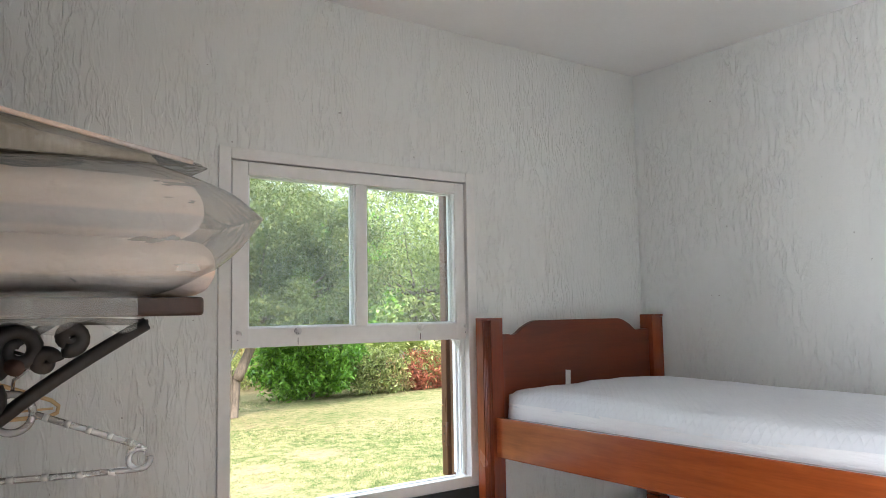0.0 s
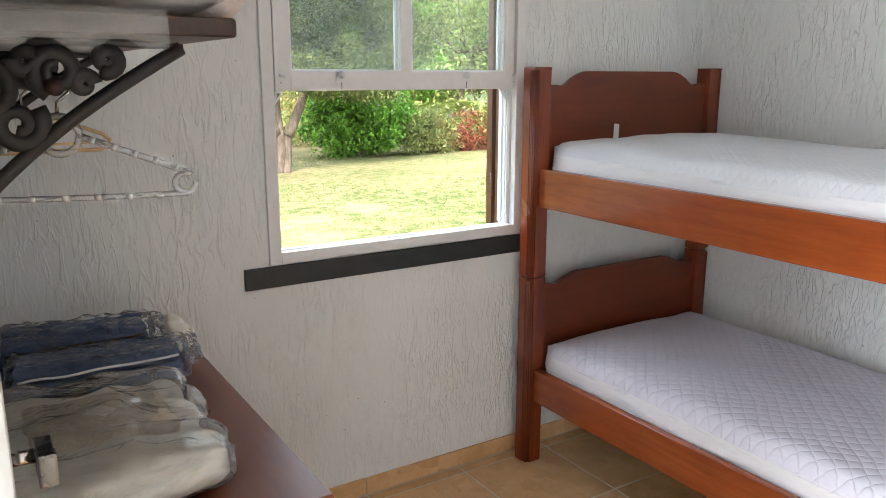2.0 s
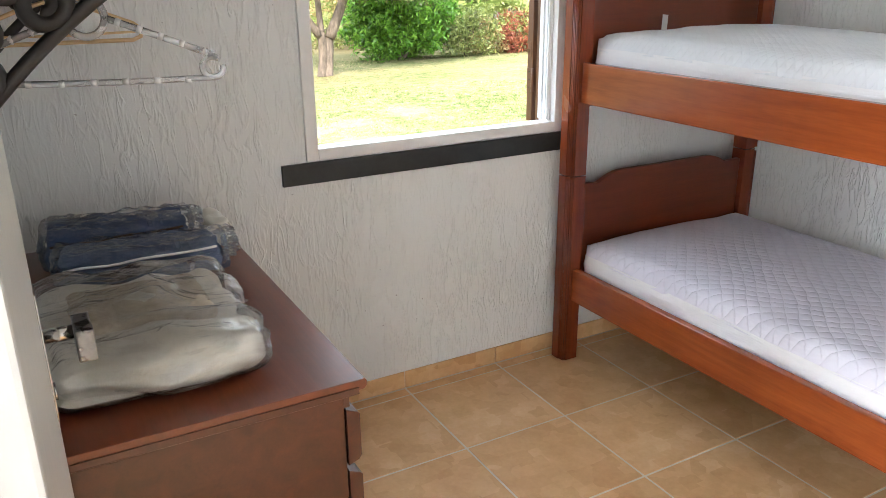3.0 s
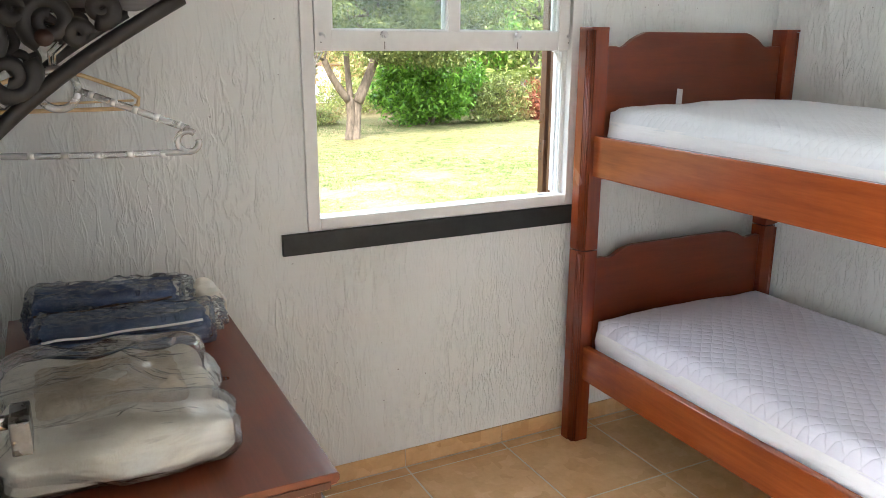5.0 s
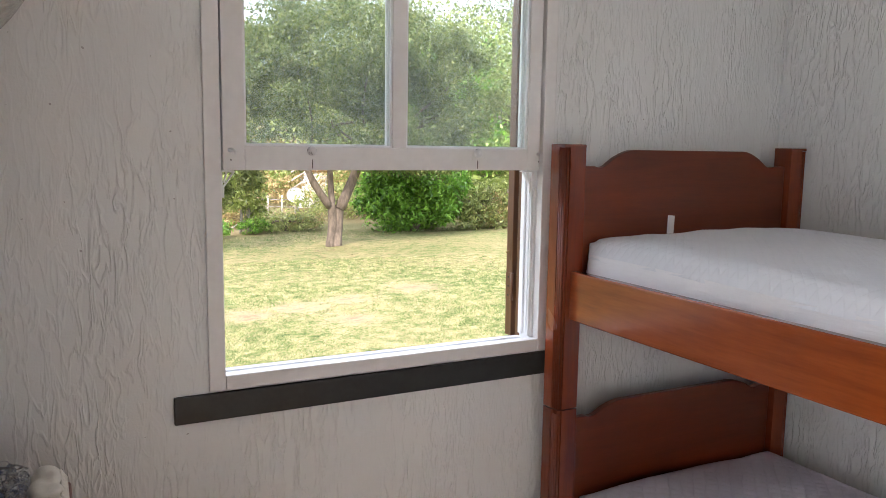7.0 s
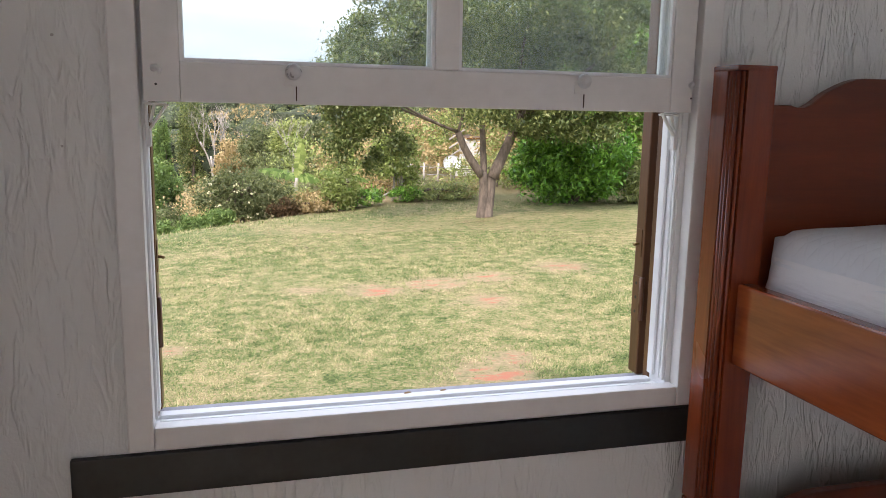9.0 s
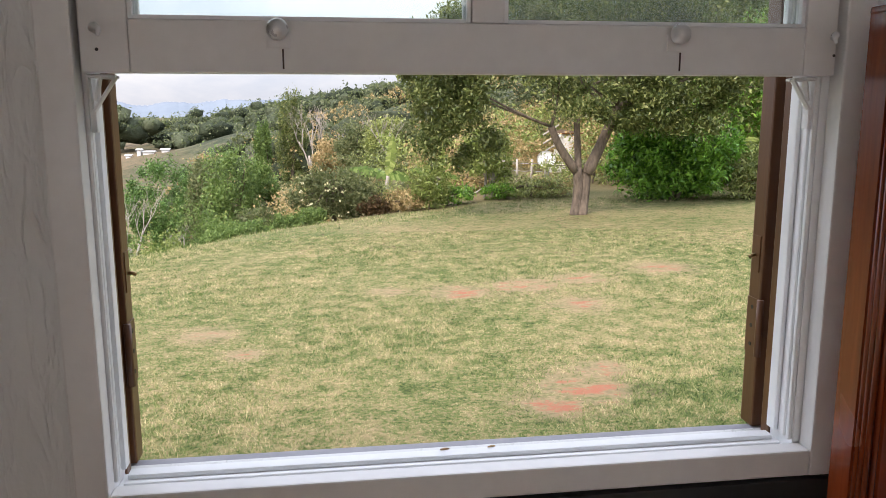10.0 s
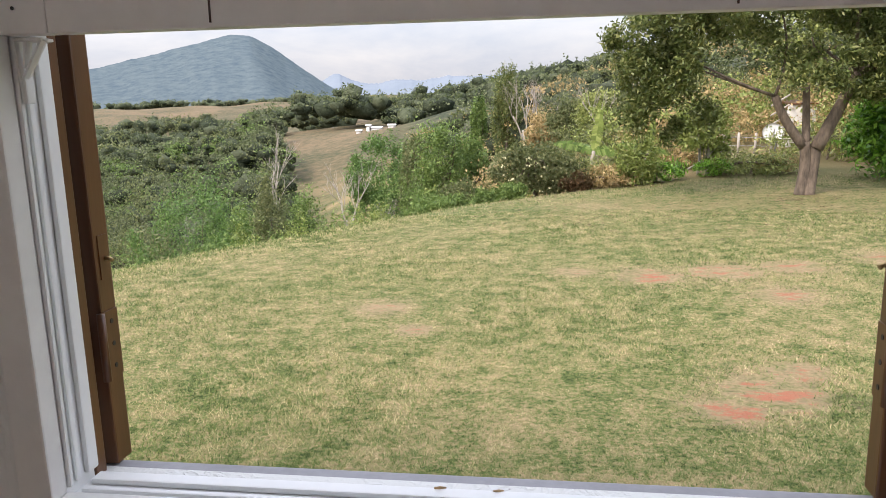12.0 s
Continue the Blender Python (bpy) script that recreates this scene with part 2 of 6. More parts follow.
def plastic_film_material(name, veil=0.10, tint=(0.93, 0.94, 0.94), rough=0.10, crinkle=0.010):
    """Clear crinkled polythene: see-through, with sharp glints and a thin milky veil in the folds."""
    m, nt, p = blank(name)
    v = coords(nt)
    wave = maths(nt, "ADD", noise_of(nt, coords(nt, (0.6, 1.0, 1.3)), 8, 3, 0.55, 1.2), maths(nt, "MULTIPLY", noise_of(nt, v, 30, 2), 0.12))
    p.inputs["Base Color"].default_value = (*tint, 1)
    p.inputs["Roughness"].default_value = 0.5
    gl = node(nt, "ShaderNodeBsdfGlossy")
    gl.inputs["Roughness"].default_value = rough
    b = bumped(nt, p, wave, crinkle)
    link(nt, b.outputs["Normal"], gl.inputs["Normal"])
    tr = node(nt, "ShaderNodeBsdfTransparent")
    tr.inputs["Color"].default_value = (0.985, 0.988, 0.988, 1)
    one, two = node(nt, "ShaderNodeMixShader"), node(nt, "ShaderNodeMixShader")
    folds = ramp(nt, noise_of(nt, coords(nt, (0.5, 1.0, 1.6)), 9, 4, 0.6, 0.8), [(0.50, 0.15), (0.72, 2.2)] if veil < 0.1 else [(0.40, 0.85), (0.68, 1.25)])
    link(nt, maths(nt, "MULTIPLY", folds, veil), one.inputs[0])
    link(nt, tr.outputs[0], one.inputs[1])
    link(nt, p.outputs[0], one.inputs[2])
    fr = node(nt, "ShaderNodeFresnel")
    fr.inputs["IOR"].default_value = 1.55
    link(nt, b.outputs["Normal"], fr.inputs["Normal"])
    link(nt, maths(nt, "MINIMUM", maths(nt, "MULTIPLY", fr.outputs[0], 1.2), 0.85), two.inputs[0])
    link(nt, one.outputs[0], two.inputs[1])
    link(nt, gl.outputs[0], two.inputs[2])
    link(nt, two.outputs[0], nt.nodes["Material Output"].inputs["Surface"])
    return m


def quilt_material(name, a, b, size, deep):
    """White quilted cover: stitched lozenges as relief."""
    m, nt, p = blank(name)
    v = coords(nt)
    sep = node(nt, "ShaderNodeSeparateXYZ")
    wob = node(nt, "ShaderNodeVectorMath", operation="ADD")
    nz = node(nt, "ShaderNodeTexNoise")
    nz.inputs["Scale"].default_value = 6
    sc = node(nt, "ShaderNodeVectorMath", operation="SCALE")
    sc.inputs["Scale"].default_value = size * 0.7
    link(nt, v, nz.inputs["Vector"])
    link(nt, nz.outputs["Color"], sc.inputs[0])
    link(nt, v, wob.inputs[0])
    link(nt, sc.outputs[0], wob.inputs[1])
    link(nt, wob.outputs[0], sep.inputs[0])
    d1 = maths(nt, "MULTIPLY", maths(nt, "ADD", sep.outputs[0], sep.outputs[1]), math.pi / size)
    d2 = maths(nt, "MULTIPLY", maths(nt, "SUBTRACT", sep.outputs[0], sep.outputs[1]), math.pi / size)
    puff = maths(nt, "MULTIPLY", maths(nt, "ABSOLUTE", maths(nt, "SINE", d1)), maths(nt, "ABSOLUTE", maths(nt, "SINE", d2)))
    puff = maths(nt, "POWER", puff, 0.5)
    folds = noise_of(nt, coords(nt, (1, 0.5, 1)), 5, 4, 0.6, 0.8)
    height = maths(nt, "ADD", maths(nt, "MULTIPLY", puff, deep), maths(nt, "MULTIPLY", folds, 1.4))
    link(nt, mixed(nt, folds, a, b), p.inputs["Base Color"])
    p.inputs["Roughness"].default_value = 0.85
    p.inputs["Sheen Weight"].default_value = 0.2
    bumped(nt, p, height, 0.006)
    return m


def brushed_cloth(name, dark, light, scale=90):
    m, nt, p = blank(name)
    v = coords(nt)
    weave = noise_of(nt, coords(nt, (1, 1, 0.2)), scale * 4, 2)
    fac = maths(nt, "ADD", maths(nt, "MULTIPLY", noise_of(nt, v, 9, 5, 0.6), 0.7), maths(nt, "MULTIPLY", weave, 0.3))
    link(nt, ramp(nt, fac, [(0.3, dark), (0.7, light)]), p.inputs["Base Color"])
    p.inputs["Roughness"].default_value = 0.9
    bumped(nt, p, fac, 0.003)
    return m


def striped_cloth():
    m, nt, p = blank("striped_blanket_cloth")
    v = coords(nt)
    sep = node(nt, "ShaderNodeSeparateXYZ")
    link(nt, v, sep.inputs[0])
    band = maths(nt, "SINE", maths(nt, "MULTIPLY", maths(nt, "ADD", sep.outputs[2], maths(nt, "MULTIPLY", noise_of(nt, v, 4, 2), 0.012)), 62.0))
    col = mixed(nt, ramp(nt, band, [(0.55, 0.0), (0.8, 1.0)]), (0.72, 0.56, 0.46), (0.50, 0.44, 0.42))
    link(nt, mixed(nt, maths(nt, "MULTIPLY", noise_of(nt, v, 120, 2), 0.4), col, (0.85, 0.72, 0.62)), p.inputs["Base Color"])
    p.inputs["Roughness"].default_value = 0.95
    bumped(nt, p, noise_of(nt, v, 70, 4), 0.004)
    return m


M = {
    "plaster": plaster_material(),
    "ceiling": surface("white_ceiling_paint", (0.80, 0.80, 0.79), (0.85, 0.85, 0.84), 2.0, rough=0.8, bump=0.001, fine=60),
    "tile": tile_material(),
    "grout": surface("pale_grout", (0.62, 0.57, 0.49), (0.74, 0.69, 0.61), 12, rough=0.9, bump=0.001),
    "paint": surface("white_gloss_paint", (0.70, 0.69, 0.67), (0.80, 0.79, 0.77), 5, rough=0.36, spread=0.1, bump=0.0006, fine=40),
    "track": surface("worn_white_paint", (0.78, 0.79, 0.79), (0.86, 0.87, 0.87), 7, rough=0.4, spread=0.1, bump=0.0008, fine=60),
    "stone": surface("dark_slate", (0.011, 0.014, 0.014), (0.028, 0.032, 0.032), 14, rough=0.42, spread=0.15, bump=0.0008),
    "greystone": surface("grey_cement_sill", (0.24, 0.24, 0.26), (0.36, 0.36, 0.38), 9, rough=0.8, bump=0.002),
    "render_out": surface("outer_wall_paint", (0.66, 0.64, 0.58), (0.76, 0.74, 0.69), 3, rough=0.85, bump=0.003),
    # Three tones of one bed wood: rails lightest, end boards and slats darkest.
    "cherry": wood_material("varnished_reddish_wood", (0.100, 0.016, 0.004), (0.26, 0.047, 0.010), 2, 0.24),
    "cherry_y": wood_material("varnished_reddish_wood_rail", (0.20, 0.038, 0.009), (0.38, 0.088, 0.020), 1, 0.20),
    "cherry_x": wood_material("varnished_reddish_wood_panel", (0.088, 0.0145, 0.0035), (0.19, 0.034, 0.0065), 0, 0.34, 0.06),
    # The body's laminate is darker than the top board's.
    "mahogany": wood_material("mahogany_laminate_body", (0.036, 0.009, 0.004), (0.090, 0.021, 0.008), 1, 0.30, 0.04),
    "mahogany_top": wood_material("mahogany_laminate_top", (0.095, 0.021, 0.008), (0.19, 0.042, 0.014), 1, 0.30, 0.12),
    "shelfwood": wood_material("dark_brown_shelf_wood", (0.020, 0.008, 0.005), (0.050, 0.019, 0.010), 1, 0.45, 0.05),
    "shutter": wood_material("brown_painted_shutter_wood", (0.075, 0.028, 0.009), (0.15, 0.060, 0.020), 2, 0.38, 0.1),
    "iron": surface("black_cast_iron", (0.012, 0.011, 0.011), (0.035, 0.032, 0.030), 20, rough=0.55, bump=0.001),
    "brass": surface("dull_brass", (0.30, 0.22, 0.10), (0.42, 0.32, 0.16), 30, rough=0.4, metal=0.9),
    "chrome": surface("brushed_chrome", (0.34, 0.33, 0.32), (0.50, 0.49, 0.47), 40, rough=0.2, spread=0.06, metal=1.0),
    "knob": surface("pale_metal_knob", (0.55, 0.55, 0.54), (0.72, 0.72, 0.71), 50, rough=0.3, metal=0.4),
    "plasticwhite": surface("white_plastic", (0.72, 0.72, 0.71), (0.80, 0.80, 0.79), 30, rough=0.4),
    "hangwood": surface("pale_wooden_hanger", (0.55, 0.36, 0.17), (0.70, 0.50, 0.28), 20, rough=0.45),
    "glass": glass_material("dusty_window_glass", 0.022),
    "matt_top": quilt_material("quilted_white_cover", (0.70, 0.72, 0.78), (0.80, 0.82, 0.87), 0.030, 0.22),
    "matt_low": quilt_material("quilted_lilac_white_cover", (0.70, 0.69, 0.80), (0.80, 0.79, 0.88), 0.052, 0.55),
    "sheet": surface("white_cotton_side", (0.76, 0.76, 0.80), (0.84, 0.84, 0.87), 4, (1, 0.4, 3), rough=0.9, bump=0.008, fine=30),
    "film": plastic_film_material("clear_polythene", 0.09, (0.93, 0.94, 0.94), 0.08, 0.030),
    "film_milky": plastic_film_material("milky_polythene", 0.24, (0.90, 0.89, 0.84), 0.14, 0.014),
    "denim": brushed_cloth("navy_denim", (0.022, 0.038, 0.095), (0.080, 0.130, 0.28)),
    "denim_light": brushed_cloth("faded_blue_denim", (0.040, 0.068, 0.145), (0.14, 0.20, 0.34)),
    "cream": brushed_cloth("cream_cotton", (0.66, 0.60, 0.49), (0.86, 0.83, 0.76)),
    "fleece": brushed_cloth("beige_fleece", (0.40, 0.32, 0.22), (0.74, 0.66, 0.54), 30),
    "stripe": striped_cloth(),
    "lawn": lawn_material(),
    "bark": surface("grey_brown_bark", (0.035, 0.027, 0.020), (0.20, 0.155, 0.115), 14, (1, 1, 0.3), rough=0.9, bump=0.04, fine=45),
    "palebark": surface("pale_grey_bark", (0.22, 0.20, 0.17), (0.42, 0.38, 0.33), 9, (1, 1, 0.3), rough=0.9, bump=0.02, fine=35),
    "leaf_main": leaf_material("dark_leathery_leaf", (0.036, 0.056, 0.017), (0.115, 0.150, 0.044), (0.29, 0.30, 0.11)),
    "leaf_bright": leaf_material("bright_green_leaf", (0.036, 0.10, 0.011), (0.14, 0.33, 0.036), (0.37, 0.64, 0.10), 0.30),
    "leaf_olive": leaf_material("olive_leaf", (0.108, 0.134, 0.046), (0.238, 0.281, 0.092), (0.475, 0.497, 0.166)),
    # Greyed green puts the haze over the distant woods into the leaf colour.
    "leaf_forest": leaf_material("forest_leaf", (0.036, 0.052, 0.026), (0.100, 0.124, 0.062), (0.22, 0.24, 0.13), 0.8, stand=1.0),
    "leaf_dry": leaf_material("dry_straw_leaf", (0.204, 0.144, 0.071), (0.396, 0.288, 0.133), (0.576, 0.432, 0.224), 0.7),
    "leaf_red": leaf_material("dark_red_leaf", (0.135, 0.030, 0.023), (0.300, 0.075, 0.051), (0.495, 0.180, 0.102), 0.5),
    "leaf_yellow": leaf_material("yellow_green_leaf", (0.11, 0.15, 0.035), (0.22, 0.28, 0.07), (0.40, 0.44, 0.15), 0.45),
    "leaf_green": leaf_material("fresh_green_leaf", (0.045, 0.085, 0.020), (0.125, 0.205, 0.050), (0.27, 0.36, 0.11), 0.5),
    "leaf_wattle": leaf_material("dusty_wattle_leaf", (0.050, 0.064, 0.026), (0.125, 0.145, 0.060), (0.25, 0.26, 0.115), 0.6, stand=0.7),
    "leaf_rich": leaf_material("rich_green_leaf", (0.025, 0.066, 0.016), (0.085, 0.175, 0.042), (0.19, 0.31, 0.085), 0.5),
    "leaf_litter": leaf_material("brown_fallen_leaf", (0.040, 0.022, 0.012), (0.10, 0.058, 0.030), (0.22, 0.13, 0.065), 0.7),
    "flower": leaf_material("cream_blossom", (0.495, 0.462, 0.262), (0.660, 0.616, 0.374), (0.792, 0.759, 0.514), 0.7),
    "blade": leaf_material("grass_blade", (0.022, 0.050, 0.010), (0.140, 0.208, 0.052), (0.60, 0.485, 0.285), 0.7, 6.0, 1.6),
}


def canopy_material():
    m, nt, p = blank("woodland_canopy")
    v = coords(nt)
    geo = node(nt, "ShaderNodeNewGeometry")
    fine, mid = noise_of(nt, v, 2.6, 6, 0.75), noise_of(nt, v, 0.35, 3)
    fac = maths(nt, "ADD", maths(nt, "MULTIPLY", fine, 0.6), maths(nt, "ADD", maths(nt, "MULTIPLY", mid, 0.15), maths(nt, "MULTIPLY", geo.outputs["Random Per Island"], 0.3)))
    # Base colour darker than the leaves for shaded gaps, lifted for distance haze.
    link(nt, ramp(nt, fac, [(0.34, (0.024, 0.033, 0.020)), (0.50, (0.062, 0.078, 0.046)), (0.72, (0.13, 0.150, 0.09))]), p.inputs["Base Color"])
    p.inputs["Roughness"].default_value = 0.9
    p.inputs["Specular IOR Level"].default_value = 0.1
    bumped(nt, p, fine, 0.6)
    return m


M["canopy"] = canopy_material()
M["acrylic"] = plastic_film_material("clear_acrylic", 0.30, (0.85, 0.85, 0.85), 0.04, 0.002)
# Darker chrome: the dimmer reflection on the lever is put into its colour.
M["dark_chrome"] = surface("dark_chrome", (0.14, 0.135, 0.13), (0.24, 0.235, 0.23), 40, rough=0.28, metal=1.0)
M["door"] = surface("cream_white_door_paint", (0.46, 0.45, 0.42), (0.58, 0.57, 0.54), 4, (1, 1, 0.3), rough=0.4, bump=0.0008, fine=50)
M["slab"] = surface("pale_plastered_block_wall", (0.55, 0.53, 0.50), (0.70, 0.68, 0.65), 3, rough=0.9, bump=0.004)


# ---- mesh helpers ----
ORIGIN = {}


def thing(name, at, label, category, group="", kind=""):
    ob = new(name)
    ob.empty_display_size = 0.1
    ob.location = at
    ORIGIN[ob] = Vector(at)
    return tagged(ob, label, category, group, kind)


def part(name, bm, material, parent=None, label="", smooth=False):
    """Links a bmesh, built in world metres, as one mesh object under a thing or a part."""
    me = bpy.data.meshes.new(name)
    if parent is not None:
        bmesh.ops.translate(bm, verts=bm.verts, vec=-ORIGIN[parent])
    bm.to_mesh(me)
    bm.free()
    if smooth:
        me.polygons.foreach_set("use_smooth", [True] * len(me.polygons))
    me.materials.append(material)
    ob = new(name, me)
    if parent is not None:
        ob.parent = parent
        ORIGIN[ob] = ORIGIN[parent]
    else:
        ORIGIN[ob] = Vector((0, 0, 0))
    if label:
        ob["label"] = label
    return ob


def raw(name, verts, faces, material, parent=None, smooth=False):
    """A mesh object from arrays; faces all with the same number of corners."""
    me = bpy.data.meshes.new(name)
    v = np.asarray(verts, np.float32)
    if parent is not None:
        v = v - np.array(ORIGIN[parent], np.float32)
    f = np.asarray(faces, np.int32)
    me.vertices.add(len(v))
    me.vertices.foreach_set("co", v.ravel())
    me.loops.add(f.size)
    me.loops.foreach_set("vertex_index", f.ravel())
    me.polygons.add(len(f))
    me.polygons.foreach_set("loop_start", np.arange(0, f.size, f.shape[1], dtype=np.int32))
    if smooth:
        me.polygons.foreach_set("use_smooth", [True] * len(f))
    me.update(calc_edges=True)
    me.materials.append(material)
    ob = new(name, me)
    if parent is not None:
        ob.parent = parent
        ORIGIN[ob] = ORIGIN[parent]
    else:
        ORIGIN[ob] = Vector((0, 0, 0))
    return ob


def box(x0, x1, y0, y1, z0, z1, bevel=0.0, seg=2, bm=None):
    one = bmesh.new()
    bmesh.ops.create_cube(one, size=1.0)
    for v in one.verts:
        v.co = Vector((x0 + (v.co.x + 0.5) * (x1 - x0), y0 + (v.co.y + 0.5) * (y1 - y0), z0 + (v.co.z + 0.5) * (z1 - z0)))
    if bevel:
        bmesh.ops.bevel(one, geom=one.edges[:], offset=bevel, segments=seg, affect="EDGES", profile=0.6)
    if bm is None:
        return one
    me = bpy.data.meshes.new("tmp")
    one.to_mesh(me)
    one.free()
    bm.from_mesh(me)
    bpy.data.meshes.remove(me)
    return bm


def tube(points, radius, sides=10, bm=None, closed=False, flat=1.0):
    """A round bar along points; radius may be a list."""
    bm = bm or bmesh.new()
    pts = [Vector(p) for p in points]
    n = len(pts)
    rings = []
    for i, p in enumerate(pts):
        a, b = (pts[(i - 1) % n], pts[(i + 1) % n]) if closed else (pts[max(i - 1, 0)], pts[min(i + 1, n - 1)])
        t = (b - a).normalized()
        u = t.cross(Vector((0, 1, 0)) if abs(t.y) < 0.9 else Vector((1, 0, 0))).normalized()
        w = t.cross(u)
        r = radius[i] if isinstance(radius, (list, tuple)) else radius
        rings.append([bm.verts.new(p + u * (r * math.cos(k * math.tau / sides)) + w * (r * flat * math.sin(k * math.tau / sides))) for k in range(sides)])
    for i in range(n if closed else n - 1):
        a, b = rings[i], rings[(i + 1) % n]
        for k in range(sides):
            bm.faces.new((a[k], a[(k + 1) % sides], b[(k + 1) % sides], b[k]))
    if not closed:
        bm.faces.new(rings[0][::-1])
        bm.faces.new(rings[-1])
    bmesh.ops.recalc_face_normals(bm, faces=bm.faces)
    return bm


def outline(pts, axis, lo, hi, bevel=0.0, seg=2):
    """A flat board from an outline: pts are pairs in the plane across the axis ('x', 'y' or 'z')."""
    bm = bmesh.new()
    put = {"x": lambda a, b, c: (c, a, b), "y": lambda a, b, c: (a, c, b), "z": lambda a, b, c: (a, b, c)}[axis]
    low = [bm.verts.new(put(a, b, lo)) for a, b in pts]
    high = [bm.verts.new(put(a, b, hi)) for a, b in pts]
    bm.faces.new(low[::-1])
    bm.faces.new(high)
    n = len(pts)
    for i in range(n):
        bm.faces.new((low[i], low[(i + 1) % n], high[(i + 1) % n], high[i]))
    bmesh.ops.recalc_face_normals(bm, faces=bm.faces)
    if bevel:
        edges = [e for e in bm.edges if len(e.link_faces) == 2 and e.calc_face_angle(0) > 0.6]
        bmesh.ops.bevel(bm, geom=edges, offset=bevel, segments=seg, affect="EDGES", profile=0.6)
    return bm


def setting(ob, label, category):
    return tagged(ob, label, category, kind="structure")


# ---- the room ----
XL, XR, YW, YB, ZC = -0.905, 2.041, 0.012, -3.05, 2.72
WX0, WX1, WZ0, WZ1 = 0.02, 1.007, 0.955, 2.13
DY0, DY1, DZ = -2.90, -2.07, 2.10

bm = box(XL - 0.15, WX0, YW, 0.128, -0.3, ZC + 0.1)
box(WX1, XR + 0.15, YW, 0.128, -0.3, ZC + 0.1, bm=bm)
box(WX0, WX1, YW, 0.128, -0.3, WZ0, bm=bm)
box(WX0, WX1, YW, 0.128, WZ1, ZC + 0.1, bm=bm)
setting(part("wall_north", bm, M["plaster"]), "off-white wall with grooved textured plaster and a window", "wall")
setting(part("wall_east", box(XR, XR + 0.15, YB, YW, -0.1, ZC + 0.1), M["plaster"]), "off-white grooved plaster wall behind the bunk bed", "wall")
setting(part("wall_south", box(-2.85, XR + 0.15, YB - 0.15, YB, -0.1, ZC + 0.1), M["plaster"]), "plain off-white plaster wall", "wall")
bm = box(XL - 0.12, XL, DY1, YW, -0.1, ZC + 0.1)
box(XL - 0.12, XL, YB, DY0, -0.1, ZC + 0.1, bm=bm)
box(XL - 0.12, XL, DY0, DY1, DZ, ZC + 0.1, bm=bm)
setting(part("wall_west", bm, M["plaster"]), "off-white grooved plaster wall with a doorway", "wall")
setting(part("ceiling", box(-2.85, XR + 0.15, YB - 0.15, 0.128, ZC, ZC + 0.08), M["ceiling"]), "smooth white painted ceiling", "ceiling")
# an assumed, unseen hall outside the doorway; its opening is added for the lamp
bm = box(-2.85, -2.75, YB, YB + 0.12, -0.1, ZC)
box(-2.85, -2.75, -1.45, -1.2, -0.1, ZC, bm=bm)
box(-2.85, -2.75, YB, -1.2, 2.45, ZC + 0.02, bm=bm)
setting(part("wall_hall", bm, M["plaster"]), "assumed white hall wall round an added wide opening", "wall")
setting(part("wall_hall_north", box(-2.85, XL - 0.12, -1.2, -1.1, -0.1, ZC + 0.02), M["plaster"]), "plain white wall of the assumed hall", "wall")


floor = setting(part("floor", box(-2.85, XR, YB, YW, -0.1, -0.0015), M["grout"]), "floor of warm beige square ceramic tiles with pale joints", "floor")

# door frame and the open door folded back on the wall
bm = box(XL - 0.125, XL + 0.006, DY1 - 0.03, DY1 + 0.0, 0, DZ, 0.003)
box(XL - 0.125, XL + 0.006, DY0, DY0 + 0.03, 0, DZ, 0.003, bm=bm)
box(XL - 0.125, XL + 0.006, DY0 + 0.03, DY1 - 0.03, DZ - 0.03, DZ, 0.003, bm=bm)
setting(part("door_frame", bm, M["paint"]), "white painted wooden door frame", "door frame")


def open_door():
    d = thing("door", (-0.852, -2.0, 0.01), "white painted wooden door standing open against the wall", "door")
    leaf = part("leaf", box(-0.871, -0.834, -2.0, -1.238, 0.01, 2.07, 0.004), M["door"], d)
    part("lock_plate", box(-0.8345, -0.8315, -1.315, -1.265, 0.93, 1.12, 0.001), M["chrome"], leaf, "square chrome lock plate")
    h = part("handle", tube([(-0.834, -1.292, 1.05), (-0.788, -1.292, 1.05)], 0.010, 14), M["chrome"], d, "chrome lever handle", True)
    part("lever", box(-0.795, -0.771, -1.345, -1.278, 1.024, 1.070, 0.003), M["dark_chrome"], h, "flat square chrome lever")
    for z in (0.25, 1.05, 1.85):
        part("hinge", tube([(-0.836, -2.006, z - 0.045), (-0.836, -2.006, z + 0.045)], 0.007, 8), M["chrome"], d, "", True)
    part("key_rose", tube([(-0.8315, -1.29, 0.965), (-0.8285, -1.29, 0.965)], 0.013, 16), M["chrome"], leaf, "", True)


open_door()


